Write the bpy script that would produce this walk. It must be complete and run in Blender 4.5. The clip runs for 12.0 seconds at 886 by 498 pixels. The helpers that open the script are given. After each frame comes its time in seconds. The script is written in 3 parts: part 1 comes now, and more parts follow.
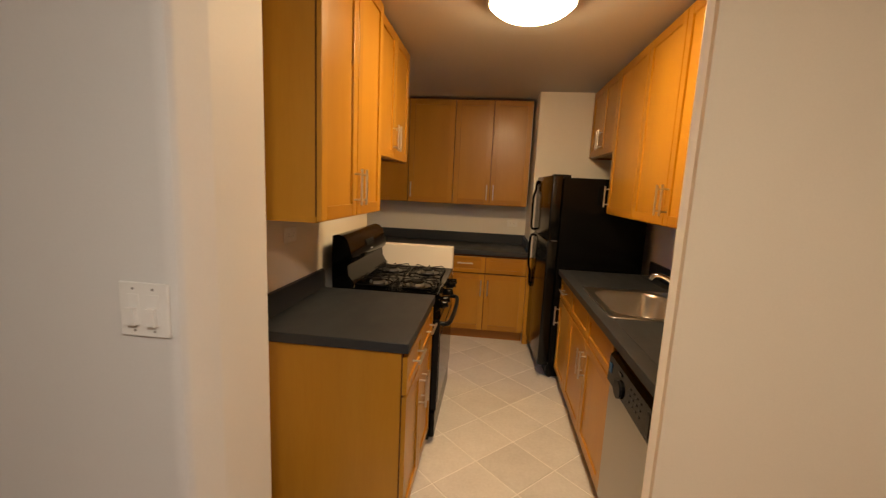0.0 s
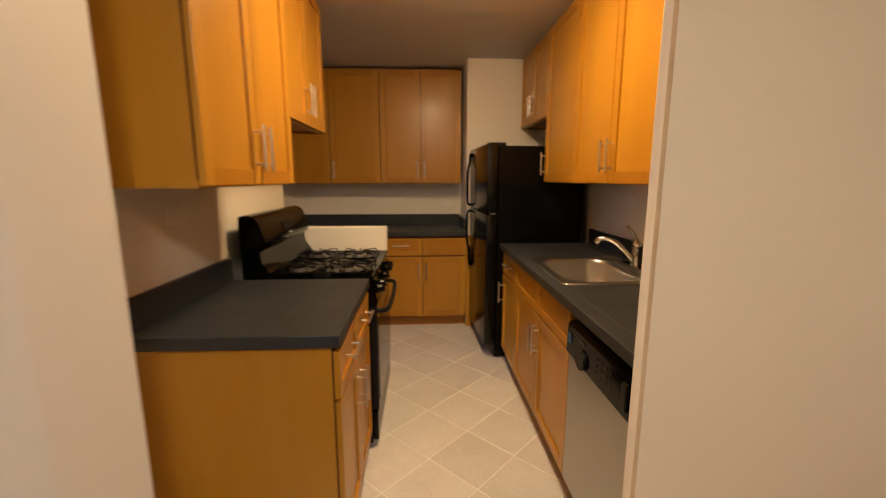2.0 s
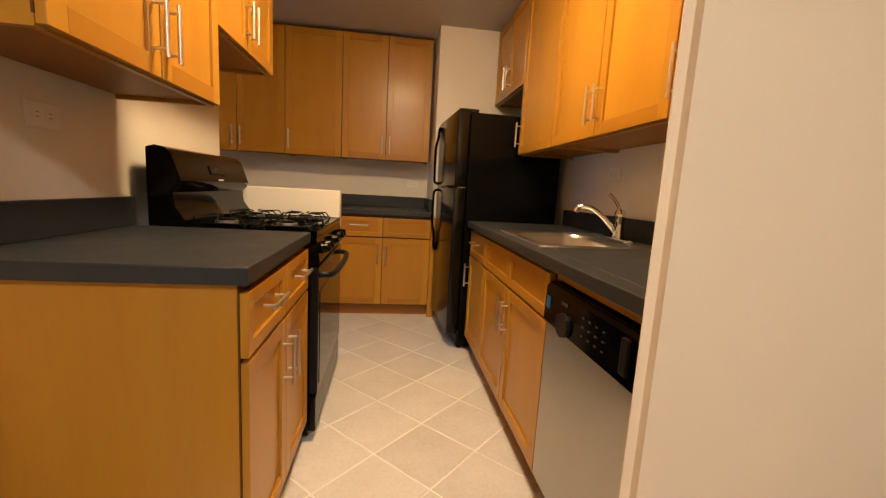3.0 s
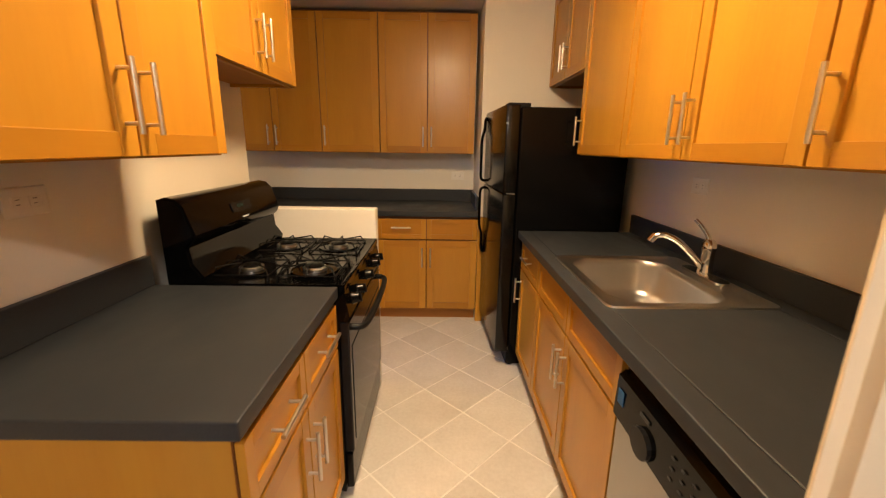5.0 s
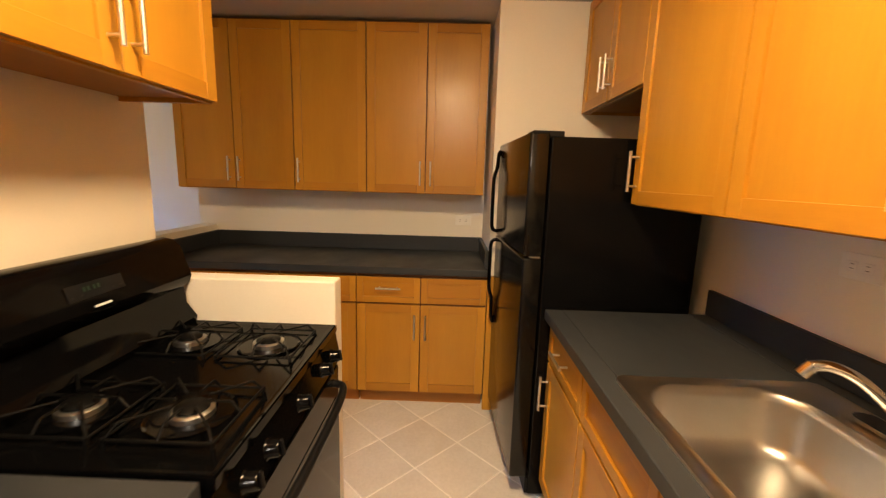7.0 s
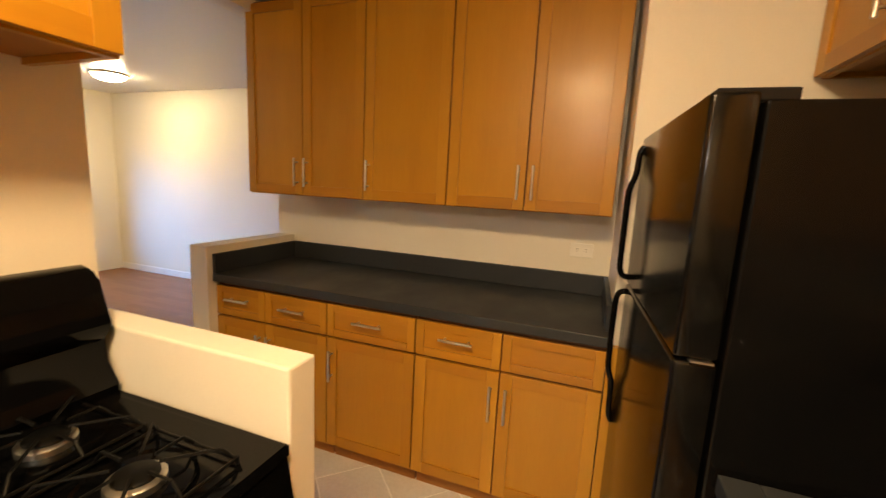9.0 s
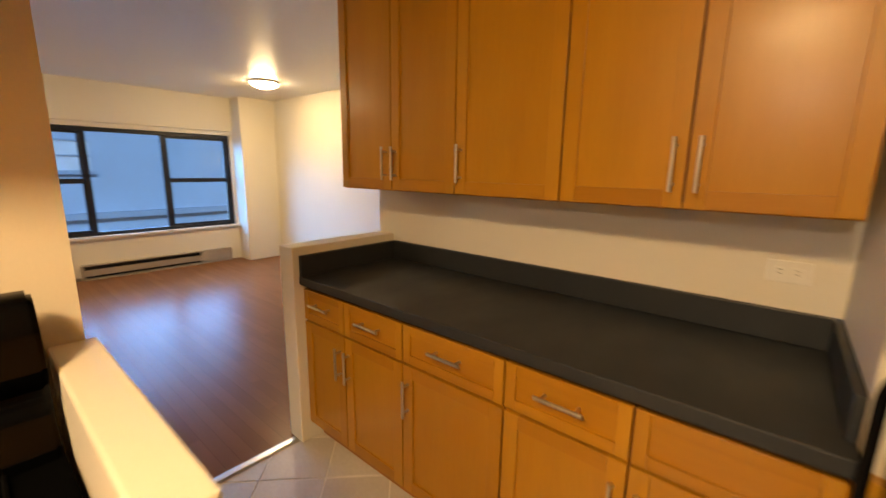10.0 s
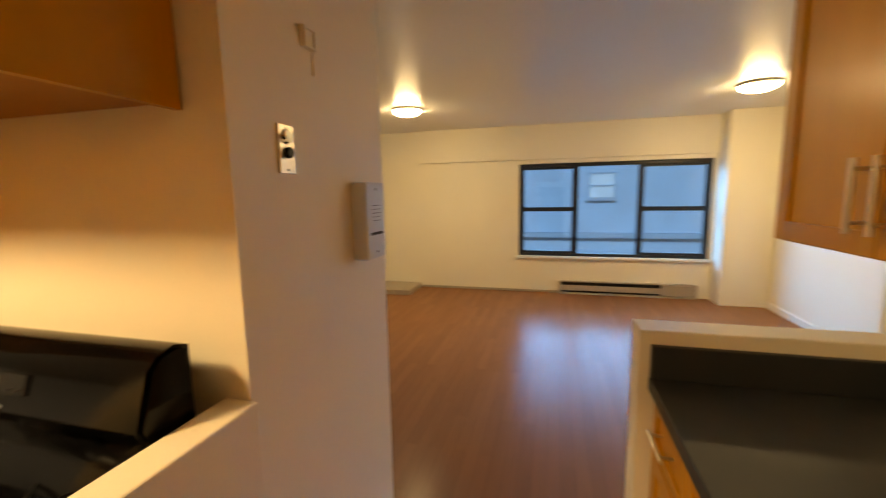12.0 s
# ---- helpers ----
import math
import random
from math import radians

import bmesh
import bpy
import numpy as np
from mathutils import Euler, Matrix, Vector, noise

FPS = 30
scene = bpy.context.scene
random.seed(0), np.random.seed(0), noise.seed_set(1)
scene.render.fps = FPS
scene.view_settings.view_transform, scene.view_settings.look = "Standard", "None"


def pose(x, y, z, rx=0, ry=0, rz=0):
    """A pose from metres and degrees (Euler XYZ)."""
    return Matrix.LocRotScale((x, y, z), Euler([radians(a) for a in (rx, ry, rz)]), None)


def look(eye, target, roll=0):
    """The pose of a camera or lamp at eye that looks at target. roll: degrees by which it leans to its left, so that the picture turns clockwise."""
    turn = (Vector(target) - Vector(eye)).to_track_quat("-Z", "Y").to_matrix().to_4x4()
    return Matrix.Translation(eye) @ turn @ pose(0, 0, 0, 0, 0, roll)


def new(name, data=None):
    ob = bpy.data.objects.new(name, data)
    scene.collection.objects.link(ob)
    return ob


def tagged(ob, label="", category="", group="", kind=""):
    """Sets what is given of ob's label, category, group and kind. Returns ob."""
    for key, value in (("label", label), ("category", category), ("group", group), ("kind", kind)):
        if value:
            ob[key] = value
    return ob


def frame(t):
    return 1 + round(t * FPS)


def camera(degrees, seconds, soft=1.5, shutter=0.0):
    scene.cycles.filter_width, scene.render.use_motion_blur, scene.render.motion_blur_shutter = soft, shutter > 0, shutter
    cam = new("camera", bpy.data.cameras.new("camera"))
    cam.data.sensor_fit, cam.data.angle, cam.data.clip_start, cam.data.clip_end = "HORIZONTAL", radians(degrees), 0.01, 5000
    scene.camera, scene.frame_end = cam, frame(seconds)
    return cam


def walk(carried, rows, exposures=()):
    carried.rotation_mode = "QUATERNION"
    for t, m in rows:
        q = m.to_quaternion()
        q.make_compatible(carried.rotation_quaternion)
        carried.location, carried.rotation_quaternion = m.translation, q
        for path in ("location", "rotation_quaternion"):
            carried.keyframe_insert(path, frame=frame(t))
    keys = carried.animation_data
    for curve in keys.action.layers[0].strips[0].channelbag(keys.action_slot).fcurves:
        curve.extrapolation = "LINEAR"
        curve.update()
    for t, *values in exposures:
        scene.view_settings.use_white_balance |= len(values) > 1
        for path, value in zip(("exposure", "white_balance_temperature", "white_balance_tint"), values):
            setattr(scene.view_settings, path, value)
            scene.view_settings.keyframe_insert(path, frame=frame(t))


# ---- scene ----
cam = camera(94.9, 12.0, soft=1.2, shutter=0.5)
PATH = [
    (0, (0.911, 1.049, 1.506), (0.686, 3.013, 1.204), 2.64),
    (0.5, (0.939, 1.082, 1.486), (0.786, 3.059, 1.230), 2.58),
    (1, (0.943, 1.091, 1.496), (0.791, 3.071, 1.259), 2.28),
    (1.5, (0.948, 1.128, 1.492), (0.842, 3.105, 1.206), 1.42),
    (2, (0.890, 1.301, 1.383), (0.989, 3.269, 1.043), 0.01),
    (2.5, (0.876, 1.525, 1.179), (1.221, 3.465, 0.831), 0.50),
    (2.7, (0.904, 1.548, 1.105), (1.228, 3.502, 0.827), 2.00),
    (4.3, (0.986, 1.685, 1.274), (1.022, 3.642, 0.863), 0.80),
    (4.5, (0.975, 1.762, 1.329), (0.978, 3.719, 0.920), 0.74),
    (5, (0.987, 1.863, 1.394), (1.006, 3.803, 0.906), 0.85),
    (5.5, (0.998, 2.045, 1.425), (0.937, 4.007, 1.038), 1.16),
    (6, (1.051, 2.184, 1.447), (0.970, 4.145, 1.063), 1.23),
    (6.5, (1.051, 2.372, 1.454), (0.994, 4.338, 1.091), 0.88),
    (7, (1.052, 2.601, 1.442), (1.020, 4.571, 1.100), 1.64),
    (7.2, (1.066, 2.686, 1.446), (0.984, 4.652, 1.086), 1.30),
    (8.8, (1.173, 3.403, 1.459), (0.576, 5.274, 1.082), 1.40),
    (9, (1.180, 3.384, 1.446), (0.509, 5.241, 1.129), 2.90),
    (9.5, (1.142, 3.631, 1.430), (0.212, 5.360, 1.047), 1.09),
    (10, (1.116, 3.923, 1.446), (-0.150, 5.423, 1.060), 0.84),
    (10.5, (1.003, 4.151, 1.460), (-0.506, 5.449, 1.266), 0.17),
    (11, (0.877, 4.328, 1.490), (-0.849, 5.331, 1.364), 1.57),
    (11.5, (0.721, 4.525, 1.472), (-1.252, 4.759, 1.243), 0.26),
    (12, (0.637, 4.659, 1.487), (-1.276, 4.140, 1.218), -0.99),
]
walk(cam, [(t, look(eye, target, roll)) for t, eye, target, roll in PATH], [(0, -1.47, 7200, 12), (1.5, -1.48, 7300, 12), (2, -1.4, 7200, 13), (2.6, -1.08, 7100, 13), (4.5, -0.88, 6800, 11), (5.5, -0.78, 6900, 12), (7, -0.6, 7100, 11), (9, -0.52, 7600, 8), (10, -0.6, 8500, 10), (11, -0.57, 9000, 7), (12, -0.54, 9800, 3)])

# ---- world and light ----
world = bpy.data.worlds.new("dusk_sky")
scene.world = world
world.use_nodes = True
wn = world.node_tree
sky = wn.nodes.new("ShaderNodeTexSky")
sky.sky_type, sky.sun_disc = "NISHITA", False
sky.sun_elevation, sky.sun_rotation = radians(32), radians(90)
sky.ozone_density, sky.dust_density = 6.0, 0.3
wn.links.new(sky.outputs[0], wn.nodes["Background"].inputs[0])
wn.nodes["Background"].inputs[1].default_value = 0.15

sun_data = bpy.data.lights.new("sun", "SUN")
sun_data.energy, sun_data.angle, sun_data.color = 6.0, radians(10), (0.30, 0.60, 1.0)
sun = new("sun", sun_data)
sun.matrix_world = look((34, 5, 21), (0, 5, 0))

# Area lamp added outside the window, filling in for sky light.
sky_fill = bpy.data.lights.new("sky_fill_lamp", "AREA")
sky_fill.shape, sky_fill.size, sky_fill.size_y = "RECTANGLE", 18.0, 3.0
sky_fill.energy, sky_fill.color = 6500.0, (0.10, 0.38, 1.0)
new("sky_fill_lamp", sky_fill).matrix_world = look((-12.0, 1.5, 4.1), (-4.0, 4.0, 2.6))

LAMP_COLOR = (1.0, 0.735, 0.43)
LIVING_COLOR = (1.0, 0.78, 0.50)
KITCHEN_LAMP, LIVING_LAMP, HALL_FILL = 210.0, 195.0, 300.0


# ---- materials ----
def nodes_of(name):
    m = bpy.data.materials.new(name)
    m.use_nodes = True
    nt = m.node_tree
    return m, nt, nt.nodes["Principled BSDF"]


def ramp(nt, fac, stops):
    r = nt.nodes.new("ShaderNodeValToRGB")
    while len(r.color_ramp.elements) < len(stops):
        r.color_ramp.elements.new(0.5)
    for e, (p, c) in zip(r.color_ramp.elements, stops):
        e.position, e.color = p, (*c, 1)
    nt.links.new(fac, r.inputs[0])
    return r.outputs[0]


def tex(nt, scale, detail=4.0, rough=0.55, stretch=(1, 1, 1), per_object=False):
    co = nt.nodes.new("ShaderNodeTexCoord")
    mp = nt.nodes.new("ShaderNodeMapping")
    mp.inputs["Scale"].default_value = stretch
    nt.links.new(co.outputs["Object"], mp.inputs[0])
    vec = mp.outputs[0]
    if per_object:
        info = nt.nodes.new("ShaderNodeObjectInfo")
        mul = nt.nodes.new("ShaderNodeMath")
        mul.operation = "MULTIPLY"
        mul.inputs[1].default_value = 37.0
        nt.links.new(info.outputs["Random"], mul.inputs[0])
        add = nt.nodes.new("ShaderNodeVectorMath")
        add.operation = "ADD"
        nt.links.new(vec, add.inputs[0])
        nt.links.new(mul.outputs[0], add.inputs[1])
        vec = add.outputs[0]
    n = nt.nodes.new("ShaderNodeTexNoise")
    n.inputs["Scale"].default_value, n.inputs["Detail"].default_value, n.inputs["Roughness"].default_value = scale, detail, rough
    nt.links.new(vec, n.inputs["Vector"])
    return n.outputs["Fac"]


def bump(nt, bsdf, fac, strength, dist):
    b = nt.nodes.new("ShaderNodeBump")
    b.inputs["Strength"].default_value, b.inputs["Distance"].default_value = strength, dist
    nt.links.new(fac, b.inputs["Height"])
    nt.links.new(b.outputs[0], bsdf.inputs["Normal"])


def mixed(nt, a, b, fac, mode="MIX"):
    m = nt.nodes.new("ShaderNodeMix")
    m.data_type, m.blend_type = "RGBA", mode
    m.inputs[0].default_value = fac
    nt.links.new(a, m.inputs[6])
    nt.links.new(b, m.inputs[7])
    return m.outputs[2]


def plain(name, color, rough=0.5, metal=0.0, var=0.08, scale=6.0, grain=60.0, relief=0.05, depth=0.001, coat=0.0):
    m, nt, p = nodes_of(name)
    lo, hi = [tuple(max(0, c * k) for c in color) for k in (1 - var, 1 + var)]
    f1, f2 = tex(nt, scale, 4), tex(nt, grain, 3)
    c = mixed(nt, ramp(nt, f1, [(0.3, lo), (0.7, hi)]), ramp(nt, f2, [(0.3, lo), (0.7, hi)]), 0.4)
    nt.links.new(c, p.inputs["Base Color"])
    r = nt.nodes.new("ShaderNodeMapRange")
    r.inputs[3].default_value, r.inputs[4].default_value = max(0.02, rough * 0.85), min(1, rough * 1.15)
    nt.links.new(f1, r.inputs[0])
    nt.links.new(r.outputs[0], p.inputs["Roughness"])
    p.inputs["Metallic"].default_value = metal
    p.inputs["Coat Weight"].default_value = coat
    p.inputs["Coat Roughness"].default_value = 0.12
    if relief:
        bump(nt, p, f2, relief, depth)
    return m


def wood(name, dark, mid, light, rough, stretch, coat=0.0):
    m, nt, p = nodes_of(name)
    g = tex(nt, 9.0, 5, 0.55, stretch, True)
    fine = tex(nt, 90.0, 3, 0.5, stretch, True)
    blot = tex(nt, 2.2, 3, 0.5, (1, 1, 1), True)
    c = ramp(nt, g, [(0.25, dark), (0.5, mid), (0.78, light)])
    c = mixed(nt, c, ramp(nt, fine, [(0.35, dark), (0.6, light)]), 0.16)
    c = mixed(nt, c, ramp(nt, blot, [(0.3, mid), (0.7, light)]), 0.40)
    info = nt.nodes.new("ShaderNodeObjectInfo")
    tone = ramp(nt, info.outputs["Random"], [(0.0, (0.88, 0.86, 0.84)), (1.0, (1.0, 1.0, 1.0))])
    c = mixed(nt, c, tone, 1.0, "MULTIPLY")
    nt.links.new(c, p.inputs["Base Color"])
    p.inputs["Roughness"].default_value = rough
    p.inputs["Coat Weight"].default_value = coat
    p.inputs["Coat Roughness"].default_value = 0.2
    p.inputs["Specular IOR Level"].default_value = 0.32
    bump(nt, p, fine, 0.04, 0.0006)
    return m


def glow(name, color, strength):
    m, nt, p = nodes_of(name)
    p.inputs["Base Color"].default_value = (0.9, 0.88, 0.84, 1)
    p.inputs["Emission Color"].default_value = (*color, 1)
    p.inputs["Emission Strength"].default_value = strength
    p.inputs["Roughness"].default_value = 0.25
    return m


def pane_glass(name):
    m, nt, p = nodes_of(name)
    p.inputs["Base Color"].default_value = (0.95, 0.97, 1, 1)
    p.inputs["Roughness"].default_value = 0.0
    p.inputs["IOR"].default_value = 1.45
    p.inputs["Transmission Weight"].default_value = 1.0
    return m


def laminate():
    m, nt, p = nodes_of("charcoal_laminate")
    speck, smear = tex(nt, 420.0, 2), tex(nt, 3.2, 4, 0.6, (1, 0.6, 1))
    c = mixed(nt, ramp(nt, speck, [(0.35, (0.019, 0.0215, 0.025)), (0.7, (0.038, 0.042, 0.048))]), ramp(nt, smear, [(0.3, (0.022, 0.0255, 0.030)), (0.7, (0.034, 0.038, 0.044))]), 0.5)
    nt.links.new(c, p.inputs["Base Color"])
    r = nt.nodes.new("ShaderNodeMapRange")
    r.inputs[1].default_value, r.inputs[2].default_value = 0.3, 0.7
    r.inputs[3].default_value, r.inputs[4].default_value = 0.36, 0.56
    p.inputs["Specular IOR Level"].default_value = 0.36
    nt.links.new(smear, r.inputs[0])
    nt.links.new(r.outputs[0], p.inputs["Roughness"])
    bump(nt, p, speck, 0.06, 0.0004)
    return m


MAPLE = wood("honey_maple", (0.43, 0.185, 0.018), (0.50, 0.232, 0.024), (0.56, 0.275, 0.034), 0.34, (1, 1, 0.12), 0.16)
MAPLE_LEVEL = wood("honey_maple_level_grain", (0.38, 0.152, 0.014), (0.45, 0.195, 0.019), (0.51, 0.24, 0.028), 0.34, (0.12, 1, 1), 0.16)
# Maple darkened to carry the shade of the gaps between fronts.
MAPLE_GAP = wood("maple_gap_shade", (0.10, 0.032, 0.006), (0.13, 0.043, 0.008), (0.16, 0.055, 0.012), 0.5, (1, 1, 0.12))
# Darker maple copy: shade of undersides and kick recesses is in the colour.
MAPLE_SHADED = wood("shaded_maple_underside", (0.30, 0.115, 0.025), (0.36, 0.145, 0.030), (0.42, 0.18, 0.045), 0.5, (0.12, 1, 1))
PAINT = plain("cream_wall_paint", (0.84, 0.79, 0.69), 0.55, var=0.025, scale=2.0, grain=140.0, relief=0.10, depth=0.0008)
PAINT_HALL = plain("hall_wall_paint", (0.69, 0.675, 0.65), 0.55, var=0.025, scale=2.0, grain=140.0, relief=0.10, depth=0.0008)
# Right hall wall: warm light is mixed into the paint colour.
PAINT_WARMED = plain("warm_light_hall_paint", (0.94, 0.79, 0.58), 0.5, var=0.025, scale=1.5, grain=140.0, relief=0.08, depth=0.0008)
PAINT_LIVING = plain("living_wall_paint", (0.82, 0.77, 0.64), 0.5, var=0.03, scale=1.6, grain=90.0, relief=0.12, depth=0.001)
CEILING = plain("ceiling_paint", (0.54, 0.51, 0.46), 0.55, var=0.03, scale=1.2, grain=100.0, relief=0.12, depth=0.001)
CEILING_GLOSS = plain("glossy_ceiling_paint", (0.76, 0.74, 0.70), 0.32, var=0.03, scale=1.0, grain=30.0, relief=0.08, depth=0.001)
TRIM = plain("white_trim_paint", (0.82, 0.80, 0.75), 0.35, var=0.03)
COUNTER = laminate()
GROUT = plain("pale_grout", (0.86, 0.82, 0.76), 0.85, var=0.08, scale=12.0, grain=200.0)
BLACK_GLOSS = plain("black_enamel", (0.002, 0.002, 0.0022), 0.10, var=0.15, relief=0.0)
BLACK_SATIN = plain("black_appliance_shell", (0.003, 0.003, 0.0033), 0.22, var=0.2, scale=8, grain=500.0, relief=0.12, depth=0.0006)
BLACK_DOOR = plain("black_door_skin", (0.003, 0.003, 0.003), 0.16, var=0.2, scale=8, grain=300.0, relief=0.03, depth=0.0004)
BLACK_PLASTIC = plain("black_plastic", (0.007, 0.007, 0.0075), 0.35, var=0.15, relief=0.0)
BLACK_GLASS = plain("black_oven_glass", (0.012, 0.012, 0.013), 0.09, var=0.1, relief=0.0)
CAST_IRON = plain("black_cast_iron", (0.003, 0.003, 0.003), 0.45, var=0.3, grain=220.0, relief=0.2)
STEEL = plain("brushed_stainless", (0.56, 0.55, 0.535), 0.30, 1.0, 0.06, 10.0, 260.0, 0.05, 0.0003)
STEEL_DOOR = plain("stainless_door", (0.42, 0.41, 0.39), 0.36, 1.0, 0.05, 6.0, 320.0, 0.05, 0.0003)
NICKEL = plain("brushed_nickel", (0.66, 0.61, 0.54), 0.34, 1.0, 0.05, 30.0, 400.0, 0.02)
CHROME = plain("polished_chrome", (0.80, 0.79, 0.77), 0.07, 1.0, 0.02, relief=0.0)
ALU = plain("burner_aluminium", (0.55, 0.54, 0.52), 0.35, 1.0, 0.1)
WHITE_PLASTIC = plain("white_plastic", (0.80, 0.78, 0.74), 0.35, var=0.02, relief=0.0)
IVORY = plain("ivory_plastic", (0.88, 0.85, 0.78), 0.4, var=0.03, relief=0.0)
GREY_PLASTIC = plain("grey_plastic", (0.60, 0.64, 0.68), 0.4, var=0.04, relief=0.0)
DARK = plain("dark_recess", (0.02, 0.018, 0.016), 0.7, var=0.1, relief=0.0)
BRONZE = plain("dark_bronze_aluminium", (0.022, 0.024, 0.030), 0.4, 0.4, 0.15)
HEATER = plain("heater_enamel", (0.42, 0.36, 0.29), 0.4, 0.2, 0.08)
BLUE_LABEL = plain("blue_label", (0.015, 0.10, 0.25), 0.5, var=0.05, relief=0.0)
FAINT = plain("grey_print", (0.026, 0.026, 0.028), 0.5, var=0.05, relief=0.0)
GLASS = pane_glass("window_glass")
BLACK_DOOR.node_tree.nodes["Principled BSDF"].inputs["Specular IOR Level"].default_value = 0.32
for black in (BLACK_SATIN, BLACK_PLASTIC, CAST_IRON, BLACK_GLOSS, BLACK_GLASS):
    black.node_tree.nodes["Principled BSDF"].inputs["Specular IOR Level"].default_value = 0.15
DOME_GLOW = glow("lit_opal_glass", LAMP_COLOR, KITCHEN_LAMP)
DOME_LIVING = glow("lit_living_glass", LIVING_COLOR, LIVING_LAMP)
# Glow of the fill lamp added in the hall.
HALL_FILL_GLOW = glow("hall_fill_glass", (1.0, 0.94, 0.86), HALL_FILL)
SLOT = plain("shaded_ivory", (0.24, 0.21, 0.18), 0.5, var=0.03, relief=0.0)
GREEN_LED = plain("dim_green_digit", (0.006, 0.03, 0.014), 0.3, var=0.1, relief=0.0)
# Blue of the daylight is mixed into brick, trim, frame and pane colours.
FACADE = plain("far_brick_daylight_blue", (0.25, 0.36, 0.52), 0.85, var=0.15, scale=0.6, grain=9.0, relief=0.2, depth=0.01)
FACADE_TRIM = plain("stone_trim_daylight_blue", (0.42, 0.50, 0.60), 0.8, var=0.1)
FACADE_FRAME = plain("window_frame_daylight_blue", (0.20, 0.28, 0.40), 0.7, var=0.1)
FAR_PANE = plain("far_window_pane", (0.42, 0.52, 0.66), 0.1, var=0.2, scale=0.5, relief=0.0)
ASPHALT = plain("street_asphalt", (0.05, 0.05, 0.052), 0.9, var=0.2)


def tile_material():
    m, nt, p = nodes_of("beige_ceramic_tile")
    cloud, speck = tex(nt, 5.0, 5, 0.6, per_object=True), tex(nt, 60.0, 3, 0.6, per_object=True)
    c = ramp(nt, cloud, [(0.25, (0.66, 0.615, 0.56)), (0.55, (0.74, 0.695, 0.64)), (0.8, (0.83, 0.795, 0.74))])
    c = mixed(nt, c, ramp(nt, speck, [(0.35, (0.60, 0.56, 0.50)), (0.65, (0.83, 0.795, 0.74))]), 0.25)
    info = nt.nodes.new("ShaderNodeObjectInfo")
    tone = ramp(nt, info.outputs["Random"], [(0.0, (0.86, 0.855, 0.85)), (1.0, (1, 1, 1))])
    nt.links.new(mixed(nt, c, tone, 1.0, "MULTIPLY"), p.inputs["Base Color"])
    p.inputs["Roughness"].default_value = 0.38
    bump(nt, p, speck, 0.06, 0.0006)
    return m


TILE = tile_material()


def parquet_material():
    m, nt, p = nodes_of("varnished_oak_parquet")
    co = nt.nodes.new("ShaderNodeTexCoord")
    b = nt.nodes.new("ShaderNodeTexBrick")
    b.inputs["Scale"].default_value = 1.0
    b.inputs["Brick Width"].default_value, b.inputs["Row Height"].default_value = 0.75, 0.075
    b.inputs["Mortar Size"].default_value = 0.0007
    b.inputs["Color1"].default_value = (0.225, 0.100, 0.050, 1)
    b.inputs["Color2"].default_value = (0.275, 0.125, 0.062, 1)
    b.inputs["Mortar"].default_value = (0.12, 0.045, 0.02, 1)
    nt.links.new(co.outputs["Object"], b.inputs["Vector"])
    grain = tex(nt, 18.0, 5, 0.6, (0.15, 1, 1))
    wear = tex(nt, 1.1, 4, 0.6)
    c = mixed(nt, b.outputs["Color"], ramp(nt, grain, [(0.3, (0.215, 0.096, 0.048)), (0.7, (0.285, 0.130, 0.066))]), 0.3)
    nt.links.new(c, p.inputs["Base Color"])
    r = nt.nodes.new("ShaderNodeMapRange")
    r.inputs[3].default_value, r.inputs[4].default_value = 0.20, 0.30
    nt.links.new(wear, r.inputs[0])
    nt.links.new(r.outputs[0], p.inputs["Roughness"])
    p.inputs["Coat Weight"].default_value = 0.012
    p.inputs["Specular IOR Level"].default_value = 0.035
    p.inputs["Coat Roughness"].default_value = 0.12
    bump(nt, p, tex(nt, 1.2, 2), 0.03, 0.002)
    return m


PARQUET = parquet_material()


# ---- mesh helpers ----
def part(name, bm, material, parent=None, label=""):
    me = bpy.data.meshes.new(name)
    bm.to_mesh(me)
    bm.free()
    me.materials.append(material)
    ob = new(name, me)
    if parent is not None:
        ob.parent = parent
    if label:
        ob["label"] = label
    return ob


def smooth(ob, angle=40):
    me = ob.data
    for poly in me.polygons:
        poly.use_smooth = True
    me.set_sharp_from_angle(angle=radians(angle))
    return ob


def add_box(bm, x0, x1, y0, y1, z0, z1, bev=0.0, seg=2):
    made = bmesh.ops.create_cube(bm, size=1.0, matrix=Matrix.LocRotScale(((x0 + x1) / 2, (y0 + y1) / 2, (z0 + z1) / 2), None, (x1 - x0, y1 - y0, z1 - z0)))
    if bev:
        edges = {e for v in made["verts"] for e in v.link_edges}
        bmesh.ops.bevel(bm, geom=list(edges), offset=bev, segments=seg, affect="EDGES", profile=0.5)


def box(x0, x1, y0, y1, z0, z1, bev=0.0, seg=2):
    bm = bmesh.new()
    add_box(bm, x0, x1, y0, y1, z0, z1, bev, seg)
    return bm


def add_rod(bm, a, b, r, r2=None, seg=14):
    a, b = Vector(a), Vector(b)
    m = Matrix.Translation((a + b) / 2) @ (b - a).to_track_quat("Z", "Y").to_matrix().to_4x4()
    bmesh.ops.create_cone(bm, cap_ends=True, segments=seg, radius1=r, radius2=r if r2 is None else r2, depth=(b - a).length, matrix=m)


def rod(a, b, r, r2=None, seg=14):
    bm = bmesh.new()
    add_rod(bm, a, b, r, r2, seg)
    return bm


